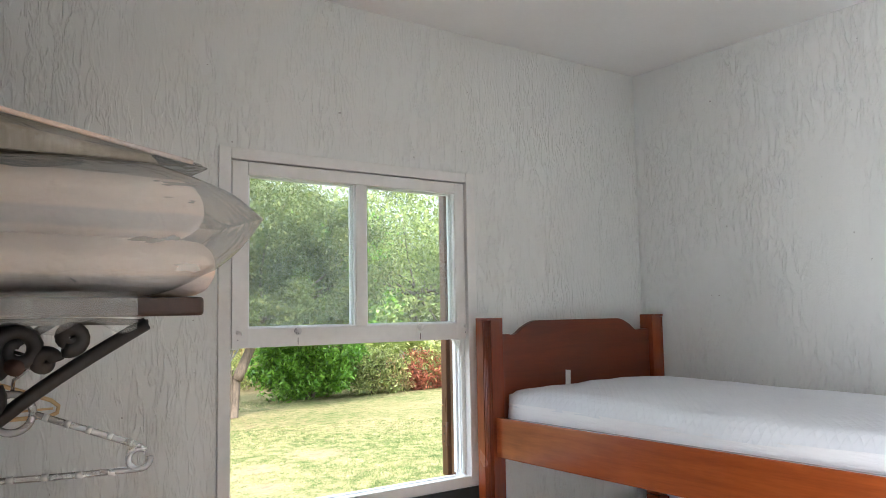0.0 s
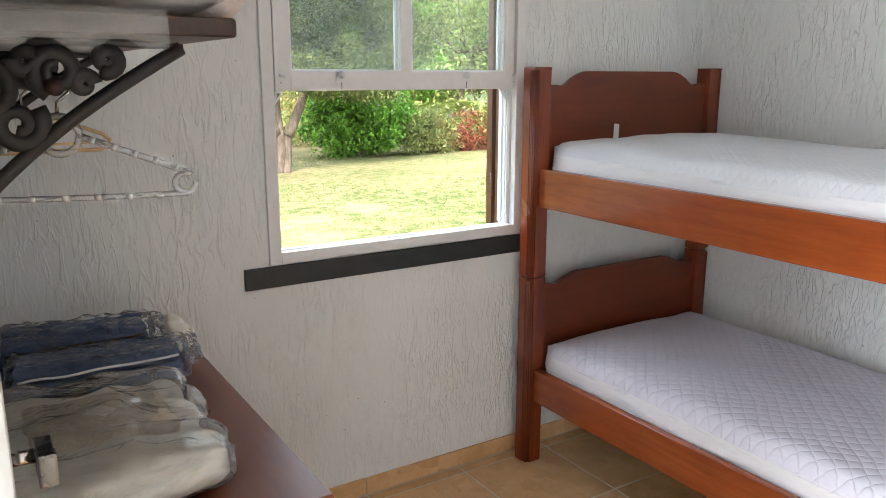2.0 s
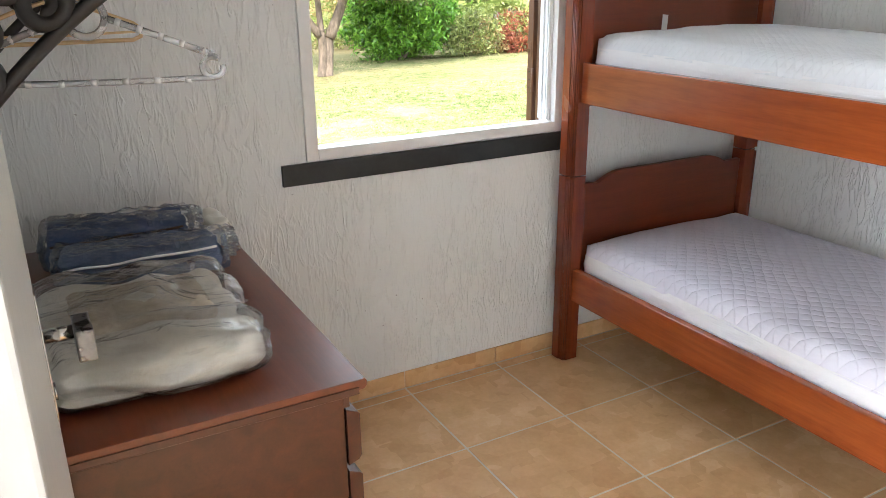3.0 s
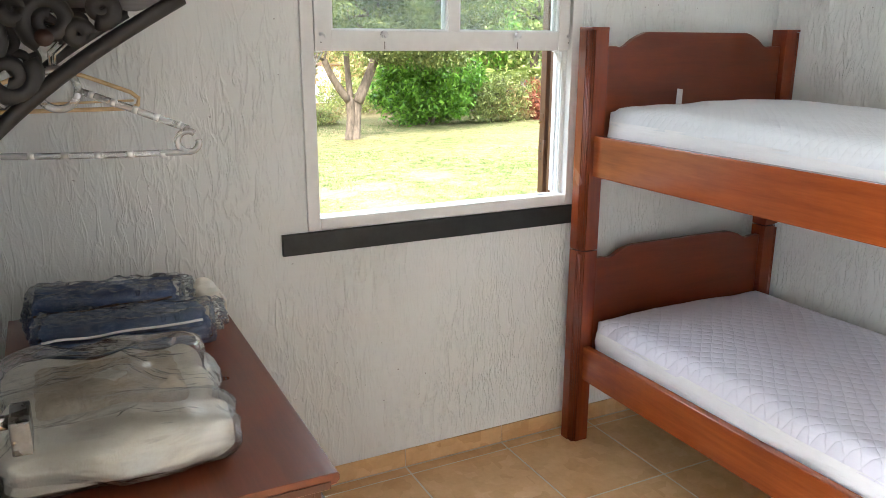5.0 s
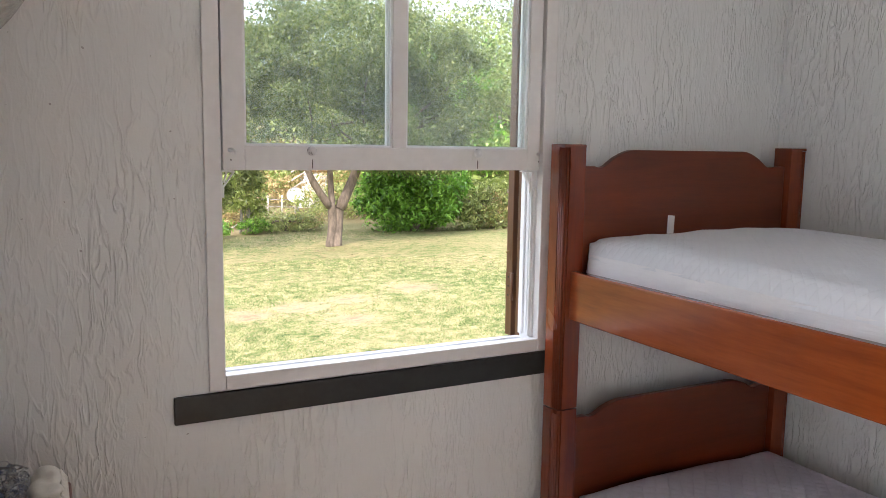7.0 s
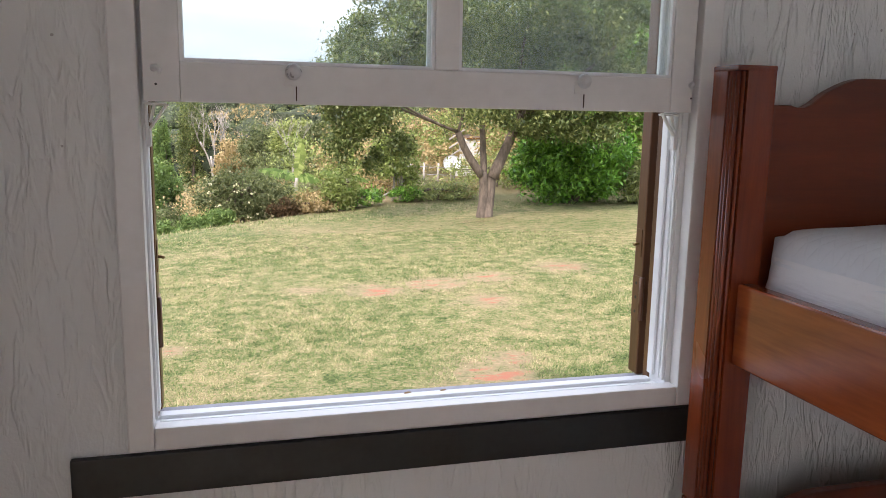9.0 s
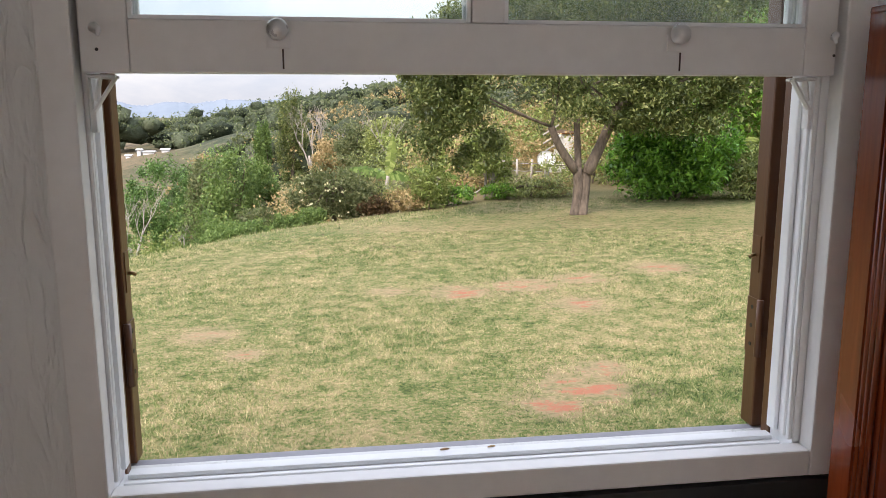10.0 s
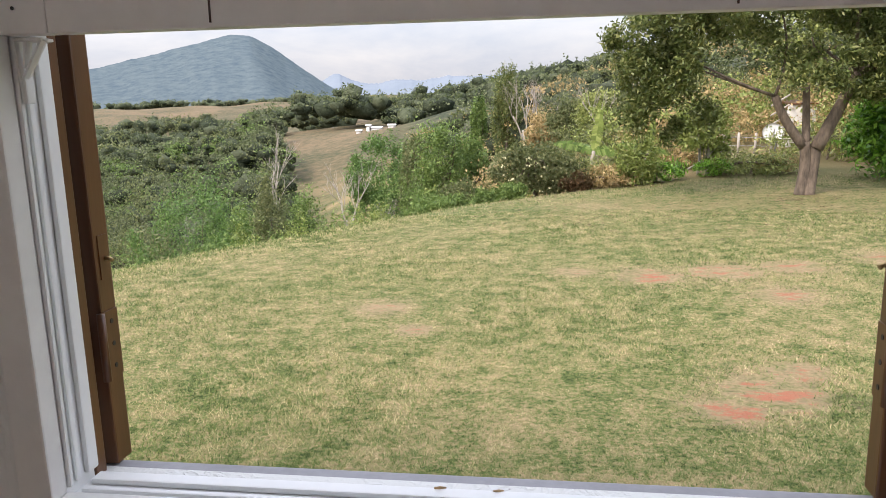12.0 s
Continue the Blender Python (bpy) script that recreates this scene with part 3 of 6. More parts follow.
# ---- the sash window ----
def window():
    w = setting(thing("window_1", (0.51, 0.05, 0.935), "", "window"), "white painted wooden sash window with the lower half open", "window")
    # casing on the wall
    part("casing_left", box(0.0, 0.041, 0.0, 0.030, 0.935, 2.151, 0.003), M["paint"], w)
    part("casing_right", box(0.999, 1.040, 0.0, 0.030, 0.935, 2.151, 0.003), M["paint"], w)
    part("casing_top", box(0.0415, 0.9985, 0.0, 0.030, 2.112, 2.150, 0.003), M["paint"], w)
    part("casing_bottom", box(0.0415, 0.9985, 0.0, 0.030, 0.936, 0.974, 0.003), M["paint"], w)
    # jambs with the two sash tracks
    for side, x0, sx in (("left", 0.022, 1), ("right", 1.005, -1)):
        j = part("jamb", box(min(x0, x0 + sx * 0.016), max(x0, x0 + sx * 0.016), 0.031, 0.089, 0.956, 2.128, 0.001), M["track"], w)
        for y0, y1, out in ((0.0310, 0.0375, 0.0235), (0.0465, 0.0555, 0.0215), (0.0680, 0.0890, 0.0235)):
            a, b = x0 + sx * 0.0165, x0 + sx * out
            part("track_strip", box(min(a, b), max(a, b), y0, y1, 0.977, 2.11, 0.0025), M["track"], j, "rounded white track moulding")
    part("head", box(0.046, 0.981, 0.032, 0.088, 2.106, 2.127, 0.001), M["track"], w)
    s = part("window_sill", box(0.022, 1.005, 0.031, 0.089, 0.948, 0.962, 0.002), M["track"], w, "white painted inner sill")
    part("sill_strip", box(0.046, 0.981, 0.0465, 0.0555, 0.9622, 0.9680, 0.002), M["track"], s)
    part("sill_strip", box(0.046, 0.981, 0.0680, 0.0890, 0.9622, 0.9695, 0.002), M["track"], s)
    for x, y, r in ((0.482, 0.0855, 0.007), (0.551, 0.0855, 0.006)):
        part("paint_chip", tube([(x - r, y, 0.9697), (x, y, 0.9703), (x + r, y + 0.003, 0.9697)], [r * 0.3, r * 0.45, r * 0.2], 8, flat=0.12), M["hangwood"], s, "chipped bare spot")
    part("outer_sill", box(-0.04, 1.07, 0.0905, 0.152, 0.915, 0.9535, 0.004), M["greystone"], w, "grey cement outer sill")
    # brown outer frame
    for x0, x1 in ((0.016, 0.0405), (0.9865, 1.011)):
        part("outer_frame", box(x0, x1, 0.0905, 0.112, 0.958, 2.12, 0.002), M["shutter"], w, "brown painted outer frame")

    def sash(y0, y1, z0, z1, rail):
        sa = part("sash", box(0.047, 0.101, y0, y1, z0, z1, 0.002), M["paint"], w, "white sash with two panes")
        part("stile", box(0.947, 0.991, y0, y1, z0, z1, 0.002), M["paint"], sa)
        part("bottom_rail", box(0.1015, 0.9465, y0, y1, z0, z0 + rail, 0.002), M["paint"], sa)
        part("top_rail", box(0.1015, 0.9465, y0, y1, z1 - 0.042, z1, 0.002), M["paint"], sa)
        part("muntin", box(0.505, 0.546, y0, y1, z0 + rail + 0.0005, z1 - 0.0425, 0.002), M["paint"], sa)
        ym = (y0 + y1) / 2
        for a, b in ((0.1, 0.506), (0.545, 0.948)):
            pane = part("pane", box(a, b, ym - 0.0015, ym + 0.0015, z0 + rail - 0.004, z1 - 0.038), M["glass"], sa, "dusty clear glass pane")
            pane.visible_shadow = False
            bead = box(a + 0.0015, a + 0.0065, y0 + 0.004, ym - 0.002, z0 + rail + 0.001, z1 - 0.043)
            box(b - 0.0065, b - 0.0015, y0 + 0.004, ym - 0.002, z0 + rail + 0.001, z1 - 0.043, bm=bead)
            box(a + 0.007, b - 0.007, y0 + 0.004, ym - 0.002, z0 + rail + 0.0005, z0 + rail + 0.005, bm=bead)
            part("putty", bead, M["track"], sa)
        return sa

    front = sash(0.008, 0.036, 1.498, 2.108, 0.061)
    sash(0.0405, 0.0655, 1.512, 2.104, 0.050)
    # knobs, corner catches, support brackets
    for x in (0.272, 0.770):
        pl = part("latch_plate", box(x - 0.014, x + 0.014, 0.0045, 0.0075, 1.527, 1.548, 0.0005), M["paint"], front)
        kb = bmesh.new()
        bmesh.ops.create_uvsphere(kb, u_segments=14, v_segments=8, radius=0.0130)
        bmesh.ops.transform(kb, matrix=pose(x, -0.003, 1.548), verts=kb.verts)
        part("knob", kb, M["knob"], front, "round pale knob", True)
        part("rust_streak", box(x + 0.004, x + 0.006, 0.0068, 0.0078, 1.503, 1.526), M["shelfwood"], front, "thin rust streak")
    for x, sx in ((0.064, 1), (0.986, -1)):
        c = tube([(x, 0.007, 1.548), (x + 0.004 * sx, -0.003, 1.549), (x + 0.010 * sx, -0.010, 1.545), (x + 0.009 * sx, -0.012, 1.538)], [0.006, 0.005, 0.0035, 0.002], 8)
        part("corner_catch", c, M["plasticwhite"], front, "small white plastic catch", True)
        part("screw_hole", tube([(x + 0.002, 0.0075, 1.524), (x + 0.002, 0.0068, 1.524)], 0.002, 8), M["iron"], front)
    for x0, sx in ((0.0465, 1), (0.9805, -1)):
        b = bmesh.new()
        for p in ([(x0, 0.033, 1.495), (x0 + sx * 0.032, 0.034, 1.494)], [(x0 + sx * 0.032, 0.034, 1.494), (x0 + sx * 0.003, 0.036, 1.452)], [(x0, 0.034, 1.495), (x0 + sx * 0.002, 0.036, 1.448)], [(x0 + sx * 0.014, 0.034, 1.494), (x0 + sx * 0.007, 0.036, 1.466)], [(x0, 0.050, 1.495), (x0 + sx * 0.026, 0.050, 1.494)], [(x0 + sx * 0.030, 0.034, 1.493), (x0 + sx * 0.026, 0.050, 1.494)]):
            tube(p, 0.0026, 6, b, flat=2.4)
        br = part("sash_bracket", b, M["plasticwhite"], w, "triangular white plastic sash support")
        part("bracket_foot", box(min(x0, x0 + sx * 0.007), max(x0, x0 + sx * 0.007), 0.031, 0.046, 1.428, 1.456, 0.002), M["plasticwhite"], br)
    # outside shutters, folded flat on the outer wall
    for edge, sx in ((0.043, 1), (0.984, -1)):
        far = edge - sx * 0.475
        sh = part("shutter", box(min(edge, far), max(edge, far), 0.134, 0.169, 0.955, 2.095, 0.003), M["shutter"], w, "brown wooden shutter folded open outside")

        def on_edge(y0, y1, z0, z1, out):
            return box(min(edge, edge + sx * out), max(edge, edge + sx * out), y0, y1, z0, z1, 0.0004)

        for i in range(9):
            z = 1.06 + i * 0.115
            xa, xb = sorted((far + sx * 0.07, edge - sx * 0.07))
            part("shutter_slat", box(xa, xb, 0.169, 0.175, z, z + 0.09, 0.002), M["shutter"], sh)
        for z in (1.118, 1.93):
            part("hinge", tube([(edge + sx * 0.001, 0.1305, z - 0.045), (edge + sx * 0.001, 0.1305, z + 0.045)], 0.0055, 8), M["shutter"], sh, "brown painted barrel hinge", True)
            part("hinge_leaf", on_edge(0.135, 0.1675, z - 0.045, z + 0.045, 0.0015), M["shutter"], sh)
            for k in (-0.03, 0.0, 0.03):
                part("screw", tube([(edge + sx * 0.0015, 0.152, z + k), (edge + sx * 0.0024, 0.152, z + k)], 0.0034, 8), M["iron"], sh)
        part("bolt_plate", on_edge(0.142, 0.162, 1.205, 1.262, 0.0015), M["shutter"], sh, "brown bolt plate")
        part("bolt_pin", tube([(edge, 0.154, 1.231), (edge + sx * 0.007, 0.154, 1.231), (edge + sx * 0.012, 0.152, 1.229)], [0.003, 0.0028, 0.0034], 8), M["brass"], sh, "brass bolt pin", True)
        part("screw", tube([(edge, 0.152, 1.56), (edge + sx * 0.0012, 0.152, 1.56)], 0.0024, 8), M["iron"], sh)


window()
setting(part("stone_sill", box(-0.087, 1.13, -0.003, 0.0115, 0.861, 0.931, 0.002), M["stone"]), "dark slate strip under the window", "sill")


# ---- bunk bed ----
def headboard(x0, x1, ya, yb, z0, shoulder, crown):
    pts = [(x0, z0), (x1, z0), (x1, shoulder)]
    n = 10
    w = x1 - x0
    for i in range(n + 1):
        a = i / n
        pts.append((x1 - w * (0.06 + 0.17 * a), shoulder - 0.008 * math.sin(math.pi * min(1, a * 2.2)) * (a < 0.46) + (crown - shoulder) * (3 * a * a - 2 * a ** 3)))
    for i in range(n + 1):
        a = 1 - i / n
        pts.append((x0 + w * (0.06 + 0.17 * a), shoulder - 0.008 * math.sin(math.pi * min(1, a * 2.2)) * (a < 0.46) + (crown - shoulder) * (3 * a * a - 2 * a ** 3)))
    pts.append((x0, shoulder))
    return outline(pts, "y", ya, yb, 0.004, 2)


def post(x0, x1, y0, y1, z0, z1, sx, sy):
    """A square post, cut back at the one corner where its beads stand; sx and sy say which."""
    ex, ey, ox, oy = (x0 if sx > 0 else x1), (y0 if sy > 0 else y1), (x1 if sx > 0 else x0), (y1 if sy > 0 else y0)
    cut = [(0.0200, 0.0), (0.0180, 0.0060), (0.0070, 0.0080), (0.0060, 0.0270), (0.0, 0.0290)]
    pts = [(ex + sx * dx, ey + sy * dy) for dx, dy in cut] + [(ex, oy), (ox, oy), (ox, ey)]
    return outline(pts, "z", z0, z1)


def bunk_bed():
    b = thing("bunk_bed", (1.5, -1.0, 0.0), "reddish varnished wooden bunk bed beside the window", "bed")
    tiers = ((0.0, 0.777, 0.265, 0.400, 0.738, 0.772), (0.781, 1.577, 1.058, 1.205, 1.514, 1.564))
    for z0, z1, r0, r1, sh, cr in tiers:
        for y0, y1 in ((-0.123, -0.054), (-2.02, -1.951)):
            for x0, x1, sx in ((0.991, 1.066, 1), (1.947, 2.022, -1)):
                ex = x0 if sx > 0 else x1
                ey, sy = (y0, 1) if y0 > -1 else (y1, -1)
                p = part("post", post(x0, x1, y0, y1, z0, z1, sx, sy), M["cherry"], b)
                for dx, dy in ((0.0035, 0.0225), (0.0030, 0.0130), (0.0040, 0.0045), (0.0135, 0.0035)):
                    cx, cy = ex + sx * dx, ey + sy * dy
                    part("bead", tube([(cx, cy, z0 + 0.004), (cx, cy, z1 - 0.010)], 0.0038, 8), M["cherry"], p, "", True)
                if z1 > 1.0:
                    part("post_cap", box(x0 - 0.001, x1 + 0.001, y0 - 0.001, y1 + 0.001, z1 - 0.009, z1 + 0.001, 0.003), M["cherry"], p)
            yb = -0.100 if y0 > -1 else -1.998
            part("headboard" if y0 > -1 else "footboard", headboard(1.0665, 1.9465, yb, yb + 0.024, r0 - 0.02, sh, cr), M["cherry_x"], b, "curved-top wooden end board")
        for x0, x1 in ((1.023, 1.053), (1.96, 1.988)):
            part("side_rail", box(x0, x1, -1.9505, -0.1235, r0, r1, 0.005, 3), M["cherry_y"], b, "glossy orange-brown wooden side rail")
        for i in range(11):
            y = -0.24 - i * 0.162
            part("slat", box(1.0535, 1.9595, y - 0.035, y + 0.035, r0 + 0.062, r0 + 0.080), M["cherry_x"], b)
    return b


bunk_bed()


def mattress(name, z0, z1, top, label, seed):
    x0, x1, y0, y1 = 1.069, 1.944, -1.93, -0.106
    m = thing(name, ((x0 + x1) / 2, (y0 + y1) / 2, z0), label, "mattress")
    nx, ny = 44, 90
    r = 0.062
    bm = bmesh.new()
    grid = []
    for j in range(ny + 1):
        row = []
        for i in range(nx + 1):
            u, v = i / nx, j / ny
            x, y = x0 + u * (x1 - x0), y0 + v * (y1 - y0)
            e = min(x - x0, x1 - x, y - y0, y1 - y)
            drop = r - math.sqrt(max(r * r - max(r - e, 0) ** 2, 0)) if e < r else 0
            crown = 0.016 * (1 - (2 * u - 1) ** 4) * (1 - (2 * v - 1) ** 8)
            fold = 0.007 * noise.noise(Vector((x * 5 + seed, y * 2.2, 0))) + 0.004 * noise.noise(Vector((x * 11, y * 7 + seed, 3)))
            sag = -0.03 * math.exp(-((v - 0.45) / 0.25) ** 2) * (0.5 if seed == 1 else 0.25)
            cx2, cy2 = min(max(x, x0 + r), x1 - r), min(max(y, y0 + r), y1 - r)
            away = math.hypot(x - cx2, y - cy2)
            if away > r and cx2 != x and cy2 != y:
                x, y = cx2 + (x - cx2) * r / away, cy2 + (y - cy2) * r / away
                drop = r
            row.append(bm.verts.new((x, y, z1 - 0.012 - drop * 0.9 + crown + fold + sag * (u < 0.98))))
        grid.append(row)
    for j in range(ny):
        for i in range(nx):
            bm.faces.new((grid[j][i], grid[j][i + 1], grid[j + 1][i + 1], grid[j + 1][i]))
    part("quilted_top", bm, top, m, "", True)
    # side band, slightly bulging, with wrinkles
    bm = bmesh.new()
    def corner(cx, cy, a0):
        return [(cx + r * math.cos(radians(a0 + k * 18)), cy + r * math.sin(radians(a0 + k * 18))) for k in range(6)]
    loop = []
    for (cx, cy, a0) in ((x1 - r, y1 - r, 0), (x0 + r, y1 - r, 90), (x0 + r, y0 + r, 180), (x1 - r, y0 + r, 270)):
        loop += corner(cx, cy, a0)
    dense = []
    for i, p in enumerate(loop):
        q = loop[(i + 1) % len(loop)]
        n = max(1, int(math.dist(p, q) / 0.04))
        dense += [(p[0] + (q[0] - p[0]) * k / n, p[1] + (q[1] - p[1]) * k / n) for k in range(n)]
    rows = 8
    cx, cy = (x0 + x1) / 2, (y0 + y1) / 2
    layers = []
    for k in range(rows + 1):
        f = k / rows
        z = z0 + f * (z1 - 0.060 - z0)
        bulge = 0.008 * math.sin(math.pi * f)
        lay = []
        for x, y in dense:
            d = Vector((x - cx, (y - cy) * 0.4, 0)).normalized()
            wob = 0.006 * noise.noise(Vector((x * 6, y * 6, z * 30 + seed))) - 0.008 * abs(noise.noise(Vector((x * 9, y * 9 + z * 22, z * 16 + seed))))
            sag = -0.03 * math.exp(-(((y - y0) / (y1 - y0) - 0.45) / 0.25) ** 2) * (0.5 if seed == 1 else 0.25)
            lay.append(bm.verts.new((x + d.x * (bulge + wob), y + d.y * (bulge + wob), z + sag * f)))
        layers.append(lay)
    n = len(dense)
    for k in range(rows):
        for i in range(n):
            bm.faces.new((layers[k][i], layers[k][(i + 1) % n], layers[k + 1][(i + 1) % n], layers[k + 1][i]))
    bm.faces.new(layers[0][::-1])
    part("side_band", bm, M["sheet"], m, "white cotton side band", True)
    return m


mattress("mattress", 1.142, 1.316, M["matt_top"], "white quilted mattress on the upper bunk", 1)
mattress("mattress", 0.350, 0.519, M["matt_low"], "lilac-white quilted mattress on the lower bunk", 2)
tag = part("care_label", outline([(1.413, 1.300), (1.441, 1.300), (1.443, 1.357), (1.415, 1.360)], "y", -0.1045, -0.1035), M["plasticwhite"])
tagged(tag, "small white cloth care label sticking up from the mattress", "label")


# ---- soft goods helper ----
def soft(x0, x1, y0, y1, z0, z1, r=0.03, wob=0.006, freq=14, seed=0, nx=30, ny=24, nz=10, tip=None, shear=0.0, ridge=0.0):
    """A rounded, uneven, cushion-like block; tip pulls the +x end to a point; shear lowers the top towards +x."""
    bm = bmesh.new()
    c, h = Vector(((x0 + x1) / 2, (y0 + y1) / 2, (z0 + z1) / 2)), Vector(((x1 - x0) / 2, (y1 - y0) / 2, (z1 - z0) / 2))
    seen = {}

    def vert(u, v, w):
        key = (round(u, 5), round(v, 5), round(w, 5))
        if key not in seen:
            p = Vector((u * h.x, v * h.y, w * h.z))
            inner = Vector([max(-hh + min(r, hh), min(hh - min(r, hh), q)) for q, hh in zip(p, h)])
            d = p - inner
            if d.length > 1e-6:
                d = Vector([dd * min(r, hh) / r for dd, hh in zip(d.normalized() * r, h)])
            q = c + inner + d
            n = d.normalized() if d.length > 1e-6 else Vector((u, v, w)).normalized()
            s = noise.noise(q * freq + Vector((seed, seed * 2.3, 0))) + 0.5 * noise.noise(q * freq * 2.3 + Vector((0, seed, 5)))
            q += n * wob * s * (0.25 if w < -0.98 else 1.0)
            if ridge:
                e = Vector((q.x * freq * 0.5, q.y * freq * 1.1, q.z * freq * 1.6)) + Vector((seed, 0, seed))
                q += n * ridge * (0.5 - 2.2 * abs(noise.noise(e)) - 1.1 * abs(noise.noise(e * 2.1))) * (0.2 if w < -0.98 else 1.0)
            if shear:
                q.z -= shear * (u + 1) / 2
            if tip is not None and u > 0.45:
                k = ((u - 0.45) / 0.55) ** 1.8
                q = q.lerp(Vector((tip[0], q.y * 0.45 + tip[1] * 0.55, tip[2])), k)
            q.z = max(q.z, z0)
            seen[key] = bm.verts.new(q)
        return seen[key]

    for axis in range(3):
        n1, n2 = ((ny, nz), (nx, nz), (nx, ny))[axis]
        for side in (-1, 1):
            for i in range(n1):
                for j in range(n2):
                    quad = []
                    for a, b in ((i, j), (i + 1, j), (i + 1, j + 1), (i, j + 1)):
                        s, t = 2 * a / n1 - 1, 2 * b / n2 - 1
                        quad.append(vert(*((side, s, t), (s, side, t), (s, t, side))[axis]))
                    if len(set(quad)) == 4:
                        bm.faces.new(quad)
    bmesh.ops.recalc_face_normals(bm, faces=bm.faces)
    return bm


# ---- dresser ----
def dresser():
    d = thing("dresser", (-0.6, -0.67, 0.0), "dark reddish-brown wooden dresser with a row of drawers", "dresser")
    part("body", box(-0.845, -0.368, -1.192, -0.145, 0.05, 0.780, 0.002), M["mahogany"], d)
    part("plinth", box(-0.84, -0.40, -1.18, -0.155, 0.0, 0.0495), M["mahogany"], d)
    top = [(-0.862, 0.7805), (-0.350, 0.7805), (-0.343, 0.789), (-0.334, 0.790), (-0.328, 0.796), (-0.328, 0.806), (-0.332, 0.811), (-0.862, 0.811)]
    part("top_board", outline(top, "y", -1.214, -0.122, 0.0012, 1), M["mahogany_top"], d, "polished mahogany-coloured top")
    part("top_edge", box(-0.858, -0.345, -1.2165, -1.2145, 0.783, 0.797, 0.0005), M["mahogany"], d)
    for i in range(5):
        z1 = 0.738 - i * 0.136
        prof = [(-0.362, z1), (-0.340, z1 - 0.010), (-0.334, z1 - 0.016), (-0.334, z1 - 0.108), (-0.340, z1 - 0.116), (-0.362, z1 - 0.124)]
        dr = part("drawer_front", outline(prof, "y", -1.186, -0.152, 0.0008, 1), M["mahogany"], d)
        # Black strip stands in for the shade in the gap behind the front.
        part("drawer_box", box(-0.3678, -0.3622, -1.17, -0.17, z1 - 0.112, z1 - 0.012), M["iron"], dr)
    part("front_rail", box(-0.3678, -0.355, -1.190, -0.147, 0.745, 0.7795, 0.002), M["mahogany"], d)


dresser()


def jeans_pack(y0, y1, x0, x1, z1, cloth, seed, label, piping):
    j = thing("folded_jeans", ((x0 + x1) / 2, (y0 + y1) / 2, 0.812), label, "jeans", "folded jeans on the dresser")
    h = (z1 - 0.812) / 2
    part("lower_fold", soft(x0, x1, y0, y1, 0.8125, 0.8125 + h, 0.020, 0.006, 16, seed, 44, 30, 14, ridge=0.006), cloth, j, "", True)
    part("upper_fold", soft(x0 + 0.012, x1 - 0.012, y0 + 0.012, y1, 0.812 + h, z1, 0.022, 0.009, 16, seed + 3, 44, 30, 14, ridge=0.007), cloth, j, "", True)
    ym = y0 + 0.006
    pts = [(x0 + 0.02 + (x1 - x0 - 0.04) * i / 14, ym - 0.016 + 0.003 * math.sin(i * 1.3), 0.812 + h * 1.35 + 0.016 * (i / 14) + 0.002 * math.sin(i)) for i in range(15)]
    part("seam", tube(pts, 0.0032, 6), piping, j, "raised seam", True)
    for k in (0.72, 0.80):
        x = x0 + (x1 - x0) * k
        part("belt_loop", soft(x - 0.006, x + 0.006, y0 + 0.008, y0 + 0.06, z1 - 0.012, z1 + 0.004, 0.004, 0.001, 20, seed, 3, 6, 3), cloth, j, "", True)
    part("plastic_wrap", soft(x0 - 0.008, x1 + 0.010, y0 - 0.008, y1 + 0.006, 0.8122, z1 + 0.008, 0.022, 0.005, 26, seed + 9, 70, 40, 22, ridge=0.007), M["film"], j, "clear crinkled plastic wrapping", True)
    j.rotation_euler = (0, 0, radians(-7))
    part("wrap_end", soft(x1 + 0.004, x1 + 0.034, y0 + 0.02, y1 - 0.02, z1 - 0.055, z1 + 0.004, 0.012, 0.006, 40, seed + 14, 14, 30, 16, ridge=0.014), M["film"], j, "loose gathered end of the wrapping", True)


jeans_pack(-0.352, -0.205, -0.805, -0.447, 0.916, M["denim"], 3, "navy folded jeans in clear plastic on the dresser", M["shelfwood"])
jeans_pack(-0.505, -0.368, -0.790, -0.400, 0.891, M["denim_light"], 8, "faded blue folded jeans in clear plastic on the dresser", M["plasticwhite"])


def bedding_bag():
    b = thing("bedding_bag", (-0.64, -0.86, 0.812), "cream bedding in a crinkled clear plastic bag on the dresser", "bag")
    part("bedding", soft(-0.852, -0.468, -1.116, -0.675, 0.8135, 0.902, 0.054, 0.016, 6, 31, 70, 74, 24, ridge=0.012), M["cream"], b, "", True)
    part("fleece", soft(-0.79, -0.53, -0.98, -0.75, 0.868, 0.912, 0.024, 0.004, 12, 28, 36, 30, 10, ridge=0.004), M["fleece"], b, "beige fleece", True)
    part("plastic_wrap", soft(-0.866, -0.454, -1.130, -0.662, 0.8126, 0.929, 0.056, 0.016, 6, 31, 90, 90, 30, ridge=0.016), M["film"], b, "crinkled clear plastic", True)


bedding_bag()


def folded_towel():
    t = thing("fringed_towel", (-0.375, -0.27, 0.812), "cream fringed towel folded on the dresser beside the jeans", "towel")
    part("cloth", soft(-0.405, -0.345, -0.340, -0.195, 0.8125, 0.886, 0.020, 0.007, 18, 41, 12, 18, 10, ridge=0.005), M["cream"], t, "", True)
    for i in range(17):
        y = -0.334 + i * 0.0082
        part("tassel", tube([(-0.350, y, 0.874), (-0.338, y + 0.002 * math.sin(i), 0.856), (-0.336, y + 0.003 * math.sin(i * 2.1), 0.814)], [0.003, 0.0026, 0.0018], 5), M["cream"], t, "", True)


